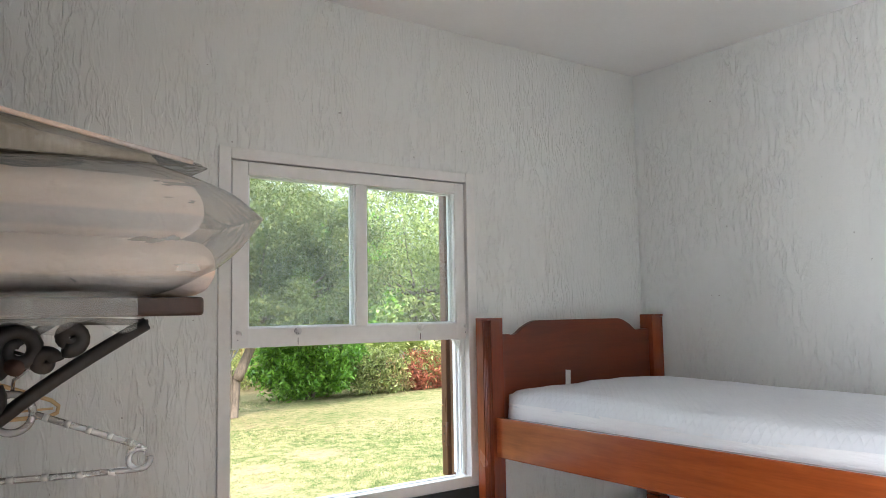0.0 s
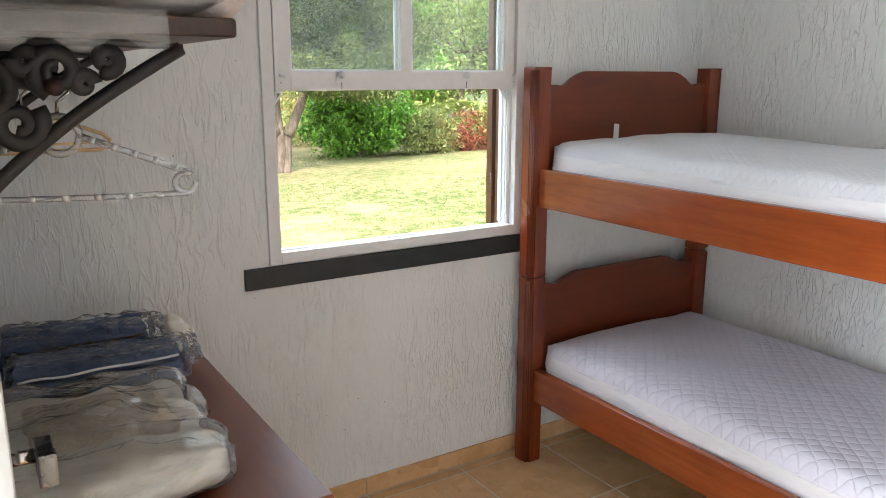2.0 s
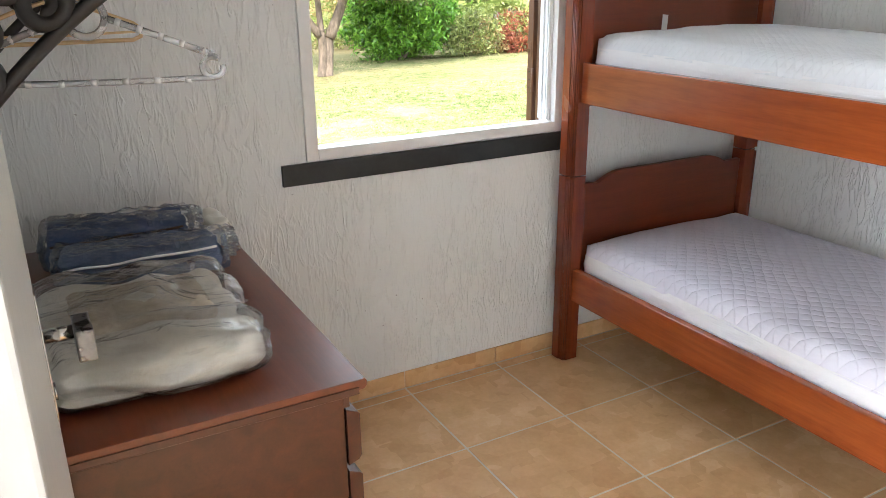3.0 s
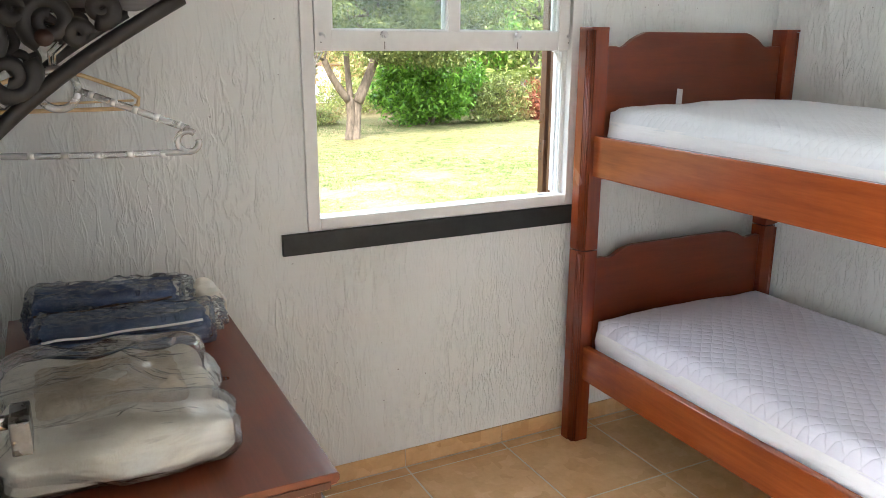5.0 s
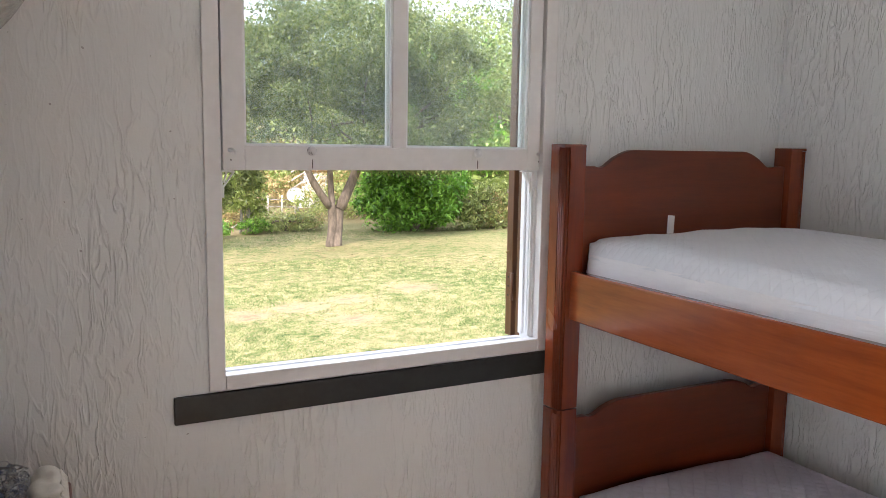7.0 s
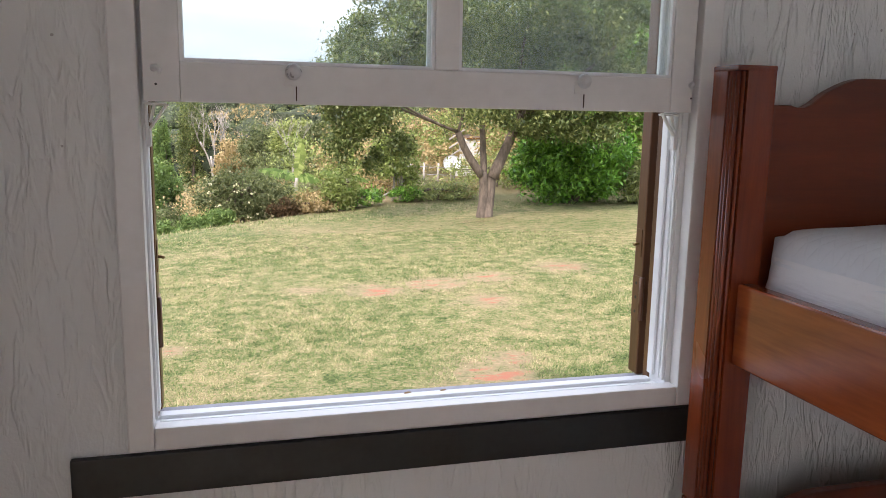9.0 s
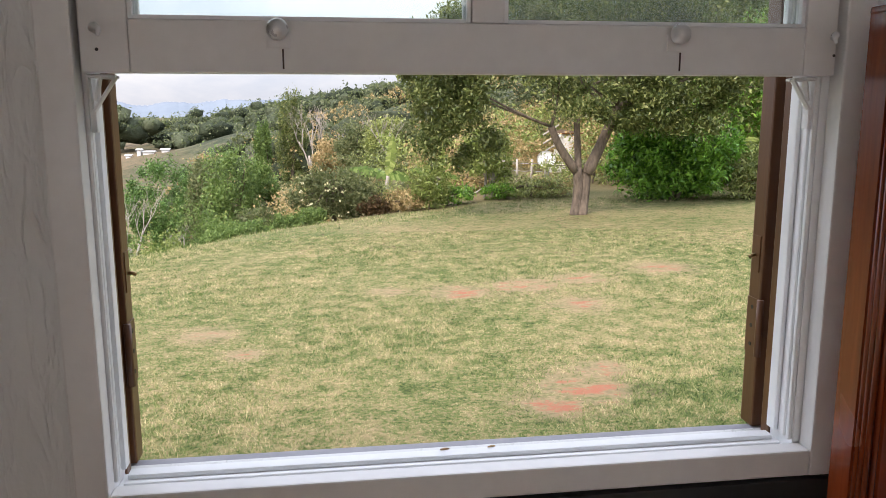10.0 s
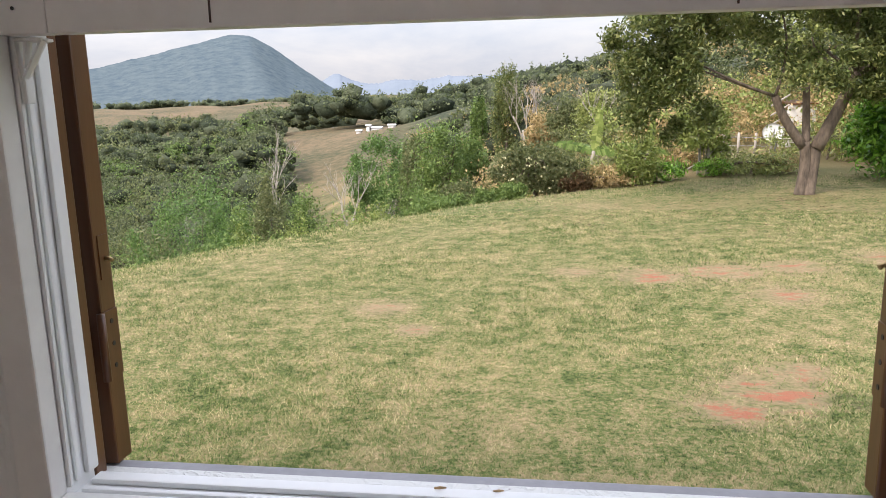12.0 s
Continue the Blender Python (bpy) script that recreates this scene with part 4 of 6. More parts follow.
folded_towel()


# ---- wall shelf with scrolled iron brackets, rod and hangers ----
def shelf():
    s = thing("wall_shelf", (-0.68, -0.6, 1.60), "dark brown wooden wall shelf on black scrolled iron brackets", "shelf")
    x0, x1, y0, y1, r = XL + 0.001, -0.452, -1.2, 0.010, 0.018
    pts = [(x0, y1), (x0, y0)] + [(x1 - r + r * math.sin(radians(a)), y0 + r - r * math.cos(radians(a))) for a in range(0, 91, 15)] + [(x1, y1)]
    part("board", outline(pts, "z", 1.604, 1.633, 0.007, 3), M["shelfwood"], s)
    for yb in (-1.04, -0.17):
        b = bmesh.new()
        tube([(x0 + 0.006, yb, 1.598), (-0.60, yb, 1.598), (-0.498, yb, 1.594)], [0.0065, 0.0065, 0.005], 8, b)
        tube([(x0 + 0.006, yb, 1.600), (x0 + 0.006, yb, 1.27)], 0.0065, 8, b)
        arc = []
        for i in range(17):
            f = i / 16
            a = Vector((-0.500, yb, 1.592)).lerp(Vector((x0 + 0.008, yb, 1.275)), f)
            arc.append(a + Vector((-0.62, 0, 0.78)) * (0.024 * math.sin(math.pi * f)))
        tube(arc, 0.0115, 8, b)
        br = part("bracket", b, M["iron"], s, "black cast-iron bracket", True)

        def scroll(cx, cz, rad, a0, turns, rr=0.0150):
            pts = []
            n = 22
            for i in range(n):
                f = i / (n - 1)
                q = rad * (1 - 0.72 * f)
                a = radians(a0 + 360 * turns * f)
                pts.append((cx + q * math.cos(a), yb, cz + q * math.sin(a)))
            return tube(pts, [rr * (1 - 0.35 * i / n) for i in range(n)], 7)

        for cx, cz, rad, a0, tn in ((-0.800, 1.535, 0.055, 200, 1.4), (-0.692, 1.555, 0.036, 250, -1.5), (-0.618, 1.572, 0.020, 240, 1.4), (-0.752, 1.475, 0.036, 40, -1.4), (-0.845, 1.440, 0.042, 90, 1.4), (-0.852, 1.365, 0.028, 60, -1.3), (-0.735, 1.572, 0.018, 180, 1.3), (-0.655, 1.535, 0.015, 0, 1.2)):
            part("scroll", scroll(cx, cz, rad, a0, tn), M["iron"], br, "", True)
    return s


shelf()
rod = part("hanging_rod", tube([(-0.700, -1.085, 1.530), (-0.700, -0.12, 1.530)], 0.0125, 14), M["shelfwood"], None, "", True)
tagged(rod, "brown wooden hanging rod through the iron brackets", "rod")


def circle(c, r, d, n=24, gap=0.0, a0=0.0):
    """Points of a ring (in the plane of the direction d and z) round c."""
    return [(c[0] + d[0] * r * math.cos(a0 + (math.tau - gap) * i / n), c[1] + d[1] * r * math.cos(a0 + (math.tau - gap) * i / n), c[2] + r * math.sin(a0 + (math.tau - gap) * i / n)) for i in range(n + (1 if gap else 0))]


def clear_hanger():
    h = thing("clear_hanger", (-0.690, -0.975, 1.43), "clear acrylic clothes hanger on the rod", "hanger", "hangers on the rod")
    d = (0.955, -0.297)
    c = Vector((-0.690, -0.975, 1.452))

    def at(u, z):
        return (c.x + d[0] * u, c.y + d[1] * u, z)

    hook = [at(0.0, 1.484), at(0.002, 1.505), at(0.022, 1.522), at(0.018, 1.545), at(-0.004, 1.552), at(-0.024, 1.546), at(-0.026, 1.530)]
    part("hook", tube(hook, 0.003, 8), M["chrome"], h, "bent metal hook", True)
    part("centre_ring", tube(circle(c, 0.031, d), 0.0064, 10, closed=True), M["acrylic"], h, "", True)
    for s in (1, -1):
        part("arm", tube([at(s * 0.030, 1.450), at(s * 0.10, 1.424), at(s * 0.195, 1.387)], 0.0058, 8), M["acrylic"], h, "", True)
        part("end_ring", tube(circle(at(s * 0.192, 1.367), 0.017, d, 20, 0.7, 0.9 if s > 0 else 1.6), 0.0055, 8), M["acrylic"], h, "", True)
        for k in range(5):
            u = s * (0.05 + 0.032 * k)
            z = 1.450 - (abs(u) - 0.03) * 0.372
            part("joint", tube([at(u - 0.004, z + 0.0015), at(u + 0.004, z - 0.0015)], 0.0064, 8), M["knob"], h, "", True)
    part("bottom_bar", tube([at(-0.192, 1.350), at(-0.06, 1.347), at(0.06, 1.347), at(0.192, 1.350)], 0.0054, 8), M["acrylic"], h, "", True)
    for k in range(7):
        u = -0.15 + 0.05 * k
        part("joint", tube([at(u - 0.005, 1.3475), at(u + 0.005, 1.3475)], 0.0060, 8), M["knob"], h, "", True)


def tan_hanger():
    h = thing("tan_hanger", (-0.690, -0.29, 1.42), "pale tan plastic clothes hanger on the rod", "hanger", "hangers on the rod")
    hook = [(-0.69, -0.29, 1.462), (-0.69, -0.29, 1.50), (-0.668, -0.29, 1.522), (-0.672, -0.29, 1.545), (-0.69, -0.29, 1.551), (-0.712, -0.29, 1.545), (-0.716, -0.29, 1.532)]
    part("hook", tube(hook, 0.003, 8), M["chrome"], h, "", True)
    loop = [(-0.69, 1.464), (-0.62, 1.445), (-0.52, 1.405), (-0.503, 1.390), (-0.506, 1.374), (-0.525, 1.366), (-0.69, 1.366), (-0.852, 1.366), (-0.872, 1.374), (-0.875, 1.390), (-0.858, 1.405), (-0.76, 1.445)]
    part("frame", tube([(x, -0.29, z) for x, z in loop], 0.0052, 8, closed=True), M["hangwood"], h, "", True)
    part("rib", tube([(-0.86, -0.29, 1.385), (-0.69, -0.29, 1.382), (-0.515, -0.29, 1.385)], 0.003, 6), M["hangwood"], h, "", True)


clear_hanger()
tan_hanger()


def blanket_bag():
    b = thing("blanket_bag", (-0.66, -0.95, 1.634), "folded beige striped blanket in a milky plastic bag on the shelf", "bag")
    part("lower_fold", soft(-0.885, -0.412, -1.165, -0.72, 1.636, 1.727, 0.044, 0.006, 9, 51), M["stripe"], b, "", True)
    part("upper_fold", soft(-0.885, -0.430, -1.160, -0.72, 1.729, 1.834, 0.050, 0.007, 9, 54), M["stripe"], b, "", True)
    part("plastic_wrap", soft(-0.893, -0.395, -1.190, -0.70, 1.6345, 1.846, 0.05, 0.008, 11, 57, 60, 40, 22, tip=(-0.338, -1.13, 1.768)), M["film_milky"], b, "milky crinkled plastic tied to a point", True)
    bm = bmesh.new()
    rows = []
    for i in range(25):
        f = i / 24
        x = -0.893 + 0.335 * f
        row = []
        for j in range(5):
            g = j / 4
            z = 1.641 - g * (0.052 + 0.010 * math.sin(i * 0.9))
            row.append(bm.verts.new((x, -1.2035 - 0.006 * math.sin(math.pi * g) - 0.004 * noise.noise(Vector((x * 22, g * 3, 7))), z)))
        rows.append(row)
    for i in range(24):
        for j in range(4):
            bm.faces.new((rows[i][j], rows[i + 1][j], rows[i + 1][j + 1], rows[i][j + 1]))
    bmesh.ops.solidify(bm, geom=bm.faces[:], thickness=0.0012)
    part("bag_flap", bm, M["film_milky"], b, "loose plastic flap over the shelf end", True)


blanket_bag()


def flat_case():
    c = thing("flat_bedding_case", (-0.66, -0.93, 1.846), "flat folded grey bedding in clear plastic on the blanket bag", "case")
    part("cloth", soft(-0.890, -0.500, -1.120, -0.72, 1.852, 1.917, 0.020, 0.006, 9, 61, shear=0.05), M["fleece"], c, "", True)
    part("plastic_case", soft(-0.895, -0.430, -1.150, -0.70, 1.848, 1.937, 0.016, 0.005, 10, 64, 40, 30, 8, shear=0.085), M["film"], c, "clear plastic case with pinkish piping", True)
    part("piping", tube([(-0.893, -1.150, 1.934), (-0.76, -1.153, 1.908), (-0.60, -1.153, 1.878), (-0.46, -1.150, 1.854)], 0.004, 8), M["stripe"], c, "pinkish piping", True)


flat_case()


# ---- floor tiles and skirting tiles ----
def tiles():
    pitch, gap, ox, oy = 0.4135, 0.007, 0.333, -0.050
    shared = {}
    for i in range(-3, 5):
        for j in range(-1, 8):
            x0, x1 = max(ox + i * pitch, XL), min(ox + (i + 1) * pitch, XR)
            y1, y0 = min(oy - j * pitch, YW - 0.01), max(oy - (j + 1) * pitch, YB)
            if x1 - x0 < 0.02 or y1 - y0 < 0.02:
                continue
            w, h = round(x1 - x0 - gap, 4), round(y1 - y0 - gap, 4)
            if (w, h) not in shared:
                bm = box(-w / 2, w / 2, -h / 2, h / 2, -0.006, 0.0, 0.0012, 1)
                me = bpy.data.meshes.new("tile")
                bm.to_mesh(me)
                bm.free()
                me.materials.append(M["tile"])
                shared[(w, h)] = me
            t = new("tile", shared[(w, h)])
            t.location = ((x0 + x1) / 2, (y0 + y1) / 2, 0.0)
            t.parent = floor


base = setting(part("baseboard", box(XL, XR, 0.0085, YW - 0.0005, 0.0, 0.069), M["grout"]), "low skirting of beige tiles along the wall", "baseboard")


def skirting():
    x = 0.333 - 3 * 0.4135
    for i in range(8):
        a, b = max(x + i * 0.4135, XL), min(x + (i + 1) * 0.4135, XR)
        if b - a > 0.03:
            t = part("tile", box(a + 0.0015, b - 0.0015, 0.003, 0.0084, 0.0015, 0.0705, 0.001, 1), M["tile"], base)


tiles()
skirting()


# ---- outdoors: the ground, one sheet from the house to the horizon ----
EYE = (0.61, -0.745)
BROW_AZ = [-180, -90, -60, -31.5, -20, -7.5, 5, 19.6, 34, 60, 90, 180]
BROW_R = [12, 7.2, 7.0, 7.9, 9.1, 11.2, 12.6, 14.4, 17.6, 20, 20, 12]
RINGS = [0, 6, 20, 45, 85, 125, 240, 450, 900, 1600, 4500]
LAND_AZ = [-180, -100, -60, -32, -25, -19, -12, -5, 0, 4, 12, 25, 60, 100, 180]
LEFT = [0, -3.2, -9, -14, -16, -15.5, -13, -5.5, -24, -20, -20]
KNOLL = [0, -3.0, -8, -11, -9, -5.2, -13, -4.4, -20, -20, -20]
LEVEL = [0, 0, 0, 0, 0, 0, 0, 0, 0, 0, 0]
LAND = [LEVEL, [0, -2, -6, -10, -12, -12, -10, -6, -6, -6, -6], LEFT, LEFT, [0, -3.2, -9, -14, -16, -13, -13, -5.2, -24, -20, -20], KNOLL,
        [0, -2.4, -6, -7.5, -6, -4.8, -8, -8, -12, -20, -20], [0, -1.6, -3.2, -3.5, -2.5, -1.5, 0.0, -2, -10, -20, -20], [0, -0.8, -1.6, -1.5, -0.6, 0.5, 4.0, 2, 0, -20, -20],
        [0, -0.4, -0.6, -0.4, 0.6, 2, 6.5, 4, 0, -20, -20], [0, 0.1, 0.4, 1, 3, 5, 10, 8, 0, -20, -20], [0, 0.1, 0.6, 2.5, 6, 9, 16, 12, 0, -20, -20],
        [0, 0.1, 0.6, 2.5, 6, 9, 14, 10, 0, -20, -20], LEVEL, LEVEL]


def land(x, y):
    """The ground's height, for arrays or numbers."""
    x, y = np.asarray(x, float), np.asarray(y, float)
    dx, dy = x - EYE[0], y - EYE[1]
    r, az = np.hypot(dx, dy), np.degrees(np.arctan2(dx, dy))
    over = np.maximum(r - np.interp(az, BROW_AZ, BROW_R), 0)
    lawn = -0.035 - 0.0145 * np.clip(y, 0, 16) - 0.010 * np.clip(-x - 0.5, 0, 6) ** 1.5 - 0.125 * np.clip((4.25 - x) / 4.5, 0, 1.2) * np.clip(y / 10, 0, 1.1)
    table = np.array([np.interp(over, RINGS, row) for row in LAND])
    pos = np.interp(az, LAND_AZ, np.arange(len(LAND_AZ)))
    lo = np.clip(np.floor(pos).astype(int), 0, len(LAND_AZ) - 2)
    f = pos - lo
    f = f * f * (3 - 2 * f)
    t2 = table.reshape(len(LAND_AZ), -1)
    flat = np.arange(t2.shape[1])
    drop = (t2[lo.ravel(), flat] * (1 - f.ravel()) + t2[lo.ravel() + 1, flat] * f.ravel()).reshape(x.shape)
    drop = drop * np.clip(over / 2.5, 0, 1)
    bumps = (np.sin(x * 0.9 + 1.3) * np.sin(y * 0.7 + 0.4) * 0.02 + np.sin(x * 2.3) * np.sin(y * 1.9 + 2) * 0.008) * np.clip(y, 0, 1)
    rough = np.sin(x * 0.11 + 0.5) * np.sin(y * 0.09) * np.clip(over / 60, 0, 1) * 1.2
    return lawn + drop + bumps + rough


def spot(az, r):
    x, y = EYE[0] + r * math.sin(radians(az)), EYE[1] + r * math.cos(radians(az))
    return x, y, float(land(x, y))


def rise(az, r, el):
    """How tall a plant at that spot stands for its top to meet the given sight line."""
    return max(0.35, 1.435 + r * math.tan(radians(el)) - spot(az, r)[2])


def ground():
    rr = 0.6 * 1.037 ** np.arange(246)
    aa = np.concatenate([np.arange(-180, -50, 5), np.arange(-50, 50, 0.8), np.arange(50, 180, 5)])
    R, A = np.meshgrid(rr, np.radians(aa), indexing="ij")
    X, Y = EYE[0] + R * np.sin(A), EYE[1] + R * np.cos(A)
    Z = land(X, Y)
    under = (X > -3.2) & (X < 2.4) & (Y < 0.15) & (Y > -3.6)
    Z = np.where(under, -0.6, Z)
    verts = np.stack([X, Y, Z], -1).reshape(-1, 3)
    n, k = len(rr), len(aa)
    i, j = np.meshgrid(np.arange(n - 1), np.arange(k), indexing="ij")
    j2 = (j + 1) % k
    faces = np.stack([i * k + j, i * k + j2, (i + 1) * k + j2, (i + 1) * k + j], -1).reshape(-1, 4)
    g = raw("ground", verts, faces, M["lawn"], None, True)
    az = np.degrees(A)
    over = R - np.interp(az, BROW_AZ, BROW_R)
    wild = np.clip((over - 0.3) / 1.2, 0, 1).ravel()
    hill = (np.exp(-((R - 470) / 130) ** 2) * 1.2).clip(0, 1)
    open_field = np.clip((over - 62) / 30, 0, 1) * np.clip((-9.5 - az) / 2.0, 0, 1)
    knoll = (np.exp(-((az + 15.0) / 3.6) ** 2) * np.exp(-((over - 118) / 34) ** 2) * 1.5).clip(0, 1)
    dry = np.maximum(np.where(az < 0, np.maximum(hill, knoll), knoll), open_field).ravel()
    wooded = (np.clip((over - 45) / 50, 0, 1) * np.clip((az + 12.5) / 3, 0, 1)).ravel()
    for name, values in (("wild", wild), ("dry", dry), ("wooded", wooded)):
        at = g.data.attributes.new(name, "FLOAT", "POINT")
        at.data.foreach_set("value", values.astype(np.float32))
    return setting(g, "patchy green and straw-coloured lawn with bare red soil, falling away to a valley", "ground")


ground()


# ---- foliage helpers ----
def leaf_quads(rng, centres, size, width=0.45, up=0.35, fold=0.12):
    """Diamond leaves at the given points, each a folded quad turned its own way."""
    n = len(centres)
    d = rng.normal(size=(n, 3))
    d[:, 2] -= 0.25
    d /= np.linalg.norm(d, axis=1, keepdims=True)
    nor = rng.normal(size=(n, 3)) + np.array([0, 0, up * 3])
    side = np.cross(d, nor)
    side /= np.linalg.norm(side, axis=1, keepdims=True) + 1e-9
    nn = np.cross(side, d)
    s = (size * rng.uniform(0.6, 1.3, n))[:, None]
    a = centres - d * s * 0.5
    b = centres + side * s * width * 0.5 + nn * s * fold
    c = centres + d * s * 0.5
    e = centres - side * s * width * 0.5 + nn * s * fold
    verts = np.stack([a, b, c, e], 1).reshape(-1, 3)
    return verts, np.arange(4 * n).reshape(-1, 4)


def crown_points(rng, blobs, n, clump=0.3, clumps=40, hollow=2.2):
    """Points gathered in clumps inside ellipsoids (x, y, z, rx, ry, rz), with gaps between."""
    vol = np.array([b[3] * b[4] * b[5] for b in blobs]) ** 0.7
    counts = (n * vol / vol.sum()).astype(int)
    out = []
    for (x, y, z, rx, ry, rz), m in zip(blobs, counts):
        k = max(6, int(clumps * m / n * len(blobs) ** 0.3))
        d = rng.normal(size=(k, 3))
        d /= np.linalg.norm(d, axis=1, keepdims=True)
        cc = d * rng.uniform(0.15, 1, k)[:, None] ** (1 / hollow)
        pick = rng.integers(0, k, m)
        p = cc[pick] + rng.normal(size=(m, 3)) * clump * rng.uniform(0.5, 1.0, (k, 1))[pick]
        out.append(p * (rx, ry, rz) + (x, y, z))
    return np.concatenate(out)


def limb(bm, p, q, r0, r1, bend=0.08, rng=None, n=6, sides=7):
    p, q = Vector(p), Vector(q)
    off = Vector((rng.uniform(-1, 1), rng.uniform(-1, 1), rng.uniform(-0.4, 0.4))) * (q - p).length * bend
    pts = [p.lerp(q, i / n) + off * math.sin(math.pi * i / n) for i in range(n + 1)]
    tube(pts, [r0 + (r1 - r0) * i / n for i in range(n + 1)], sides, bm)
    return pts


def branches(bm, p, d, length, r, depth, rng, spread=0.6, sides=5):
    q = p + d * length
    limb(bm, p, q, r, r * 0.6, 0.06, rng, 4, sides)
    if depth:
        for _ in range(rng.randint(2, 3)):
            nd = (d + Vector((rng.uniform(-1, 1), rng.uniform(-1, 1), rng.uniform(-0.2, 0.8))) * spread).normalized()
            branches(bm, p.lerp(q, rng.uniform(0.5, 1.0)), nd, length * rng.uniform(0.55, 0.8), r * 0.55, depth - 1, rng, spread, max(3, sides - 1))


def plant(name, label, category, base, trunks, blobs, leaf, n, size, seed, bark="bark", clump=0.3, clumps=40, width=0.45, group=""):
    """A tree or shrub: tapered trunk and limbs, and a crown of single leaves in clumps. Offsets are from the base."""
    t = thing(name, (base[0], base[1], base[2]), label, category, group)
    rnd, rng = random.Random(seed), np.random.default_rng(seed)
    if trunks:
        bm = bmesh.new()
        for a, b, r0, r1 in trunks:
            limb(bm, Vector(base) + Vector(a), Vector(base) + Vector(b), r0, r1, 0.07, rnd, 8, 10)
        for x, y, z, rx, ry, rz in blobs:
            fork = min(trunks[-3:], key=lambda q: (Vector(q[1]) - Vector((x, y, z))).length)
            start = Vector(base) + Vector(fork[1])
            far = (Vector(fork[1]) - Vector((x, y, z))).length > 1.2
            for _ in range(1 if far else 4):
                e = Vector(base) + Vector((x + rnd.uniform(-0.6, 0.6) * rx, y + rnd.uniform(-0.6, 0.6) * ry, z + rnd.uniform(0.1 if far else -0.4, 0.6) * rz))
                limb(bm, start, e, fork[3] * (0.45 if far else 0.65), 0.008, 0.16, rnd, 8, 6)
        part("trunk", bm, M[bark], t, "", True)
    pts = crown_points(rng, [(x + base[0], y + base[1], z + base[2], rx, ry, rz) for x, y, z, rx, ry, rz in blobs], n, clump, clumps)
    pts[:, 2] = np.maximum(pts[:, 2], land(pts[:, 0], pts[:, 1]) + 0.02)
    raw("crown", *leaf_quads(rng, pts, size, width), M[leaf], t)
    return t


# ---- the lawn tree and the garden edge ----
plant("garden_tree", "broad evergreen tree with a forked trunk on the lawn", "tree", (4.253, 11.17, -0.24),
      [((0.05, 0, -0.05), (0.13, 0.02, 0.75), 0.098, 0.080), ((-0.06, 0.02, -0.05), (-0.04, 0, 0.80), 0.095, 0.075), ((-0.06, 0, 0.74), (-0.50, -0.05, 1.45), 0.075, 0.055), ((-0.02, 0, 0.76), (-0.04, 0.1, 1.6), 0.06, 0.05), ((0.13, 0, 0.7), (0.62, 0.05, 1.75), 0.10, 0.07)],
      [(-1.95, 0.1, 1.75, 0.80, 0.8, 0.92), (-2.1, 0.0, 2.35, 0.85, 0.8, 0.8), (-1.3, 0.0, 3.0, 1.1, 1.0, 0.9), (0.42, 0.0, 2.10, 1.02, 1.0, 0.74), (1.55, 0.1, 2.2, 1.05, 1.1, 0.95), (0.2, 0.2, 3.6, 1.9, 1.5, 1.1), (2.4, 0, 2.9, 0.9, 1.0, 1.2)],
      "leaf_main", 110000, 0.080, 5, clump=0.15, clumps=190, width=0.40)
x, y, z = spot(23.8, 15.2)
plant("bright_shrub", "large glossy bright green shrub at the lawn's edge", "shrub", (x, y, z),
      [((0, 0, -0.05), (0, 0, 0.6), 0.06, 0.04), ((0.1, 0, -0.05), (0.3, 0, 0.7), 0.05, 0.03)],
      [(0, 0, 0.75, 1.15, 0.9, 0.72), (-0.25, 0, 1.25, 0.8, 0.7, 0.6), (0.75, 0.3, 0.9, 0.75, 0.7, 0.75)], "leaf_bright", 26000, 0.13, 6, clump=0.16, clumps=130, width=0.36)

TALL = [(20.0, 21, 5.4, "leaf_olive"), (25.5, 19, 4.6, "leaf_bright"), (29.0, 23, 6.3, "leaf_olive"), (33.0, 20, 5.4, "leaf_yellow"), (37.0, 23, 6.0, "leaf_olive"), (41.5, 20, 5.6, "leaf_main"), (23.0, 27, 6.8, "leaf_forest"), (31.5, 28, 7.2, "leaf_forest"), (46.0, 24, 7.0, "leaf_olive"), (15.5, 28, 6.0, "leaf_forest"), (26.8, 24, 6.6, "leaf_yellow")]
for k, (az, r, h, leaf) in enumerate(TALL):
    x, y, z = spot(az, r)
    w = h * 0.36
    plant("garden_tree", "tall leafy olive-green tree behind the lawn", "tree", (x, y, z), [((0, 0, -0.1), (0.1, 0, h * 0.42), 0.13, 0.09)],
          [(0, 0, h * 0.66, w, w, h * 0.34), (-w * 0.55, 0, h * 0.42, w * 0.7, w * 0.7, h * 0.24), (w * 0.6, 0, h * 0.40, w * 0.7, w * 0.7, h * 0.26), (0, 0, h * 0.2, w * 0.9, w * 0.6, h * 0.16)], leaf, 8500, 0.15, 40 + k, clump=0.22, clumps=60, group="tall trees behind the lawn")

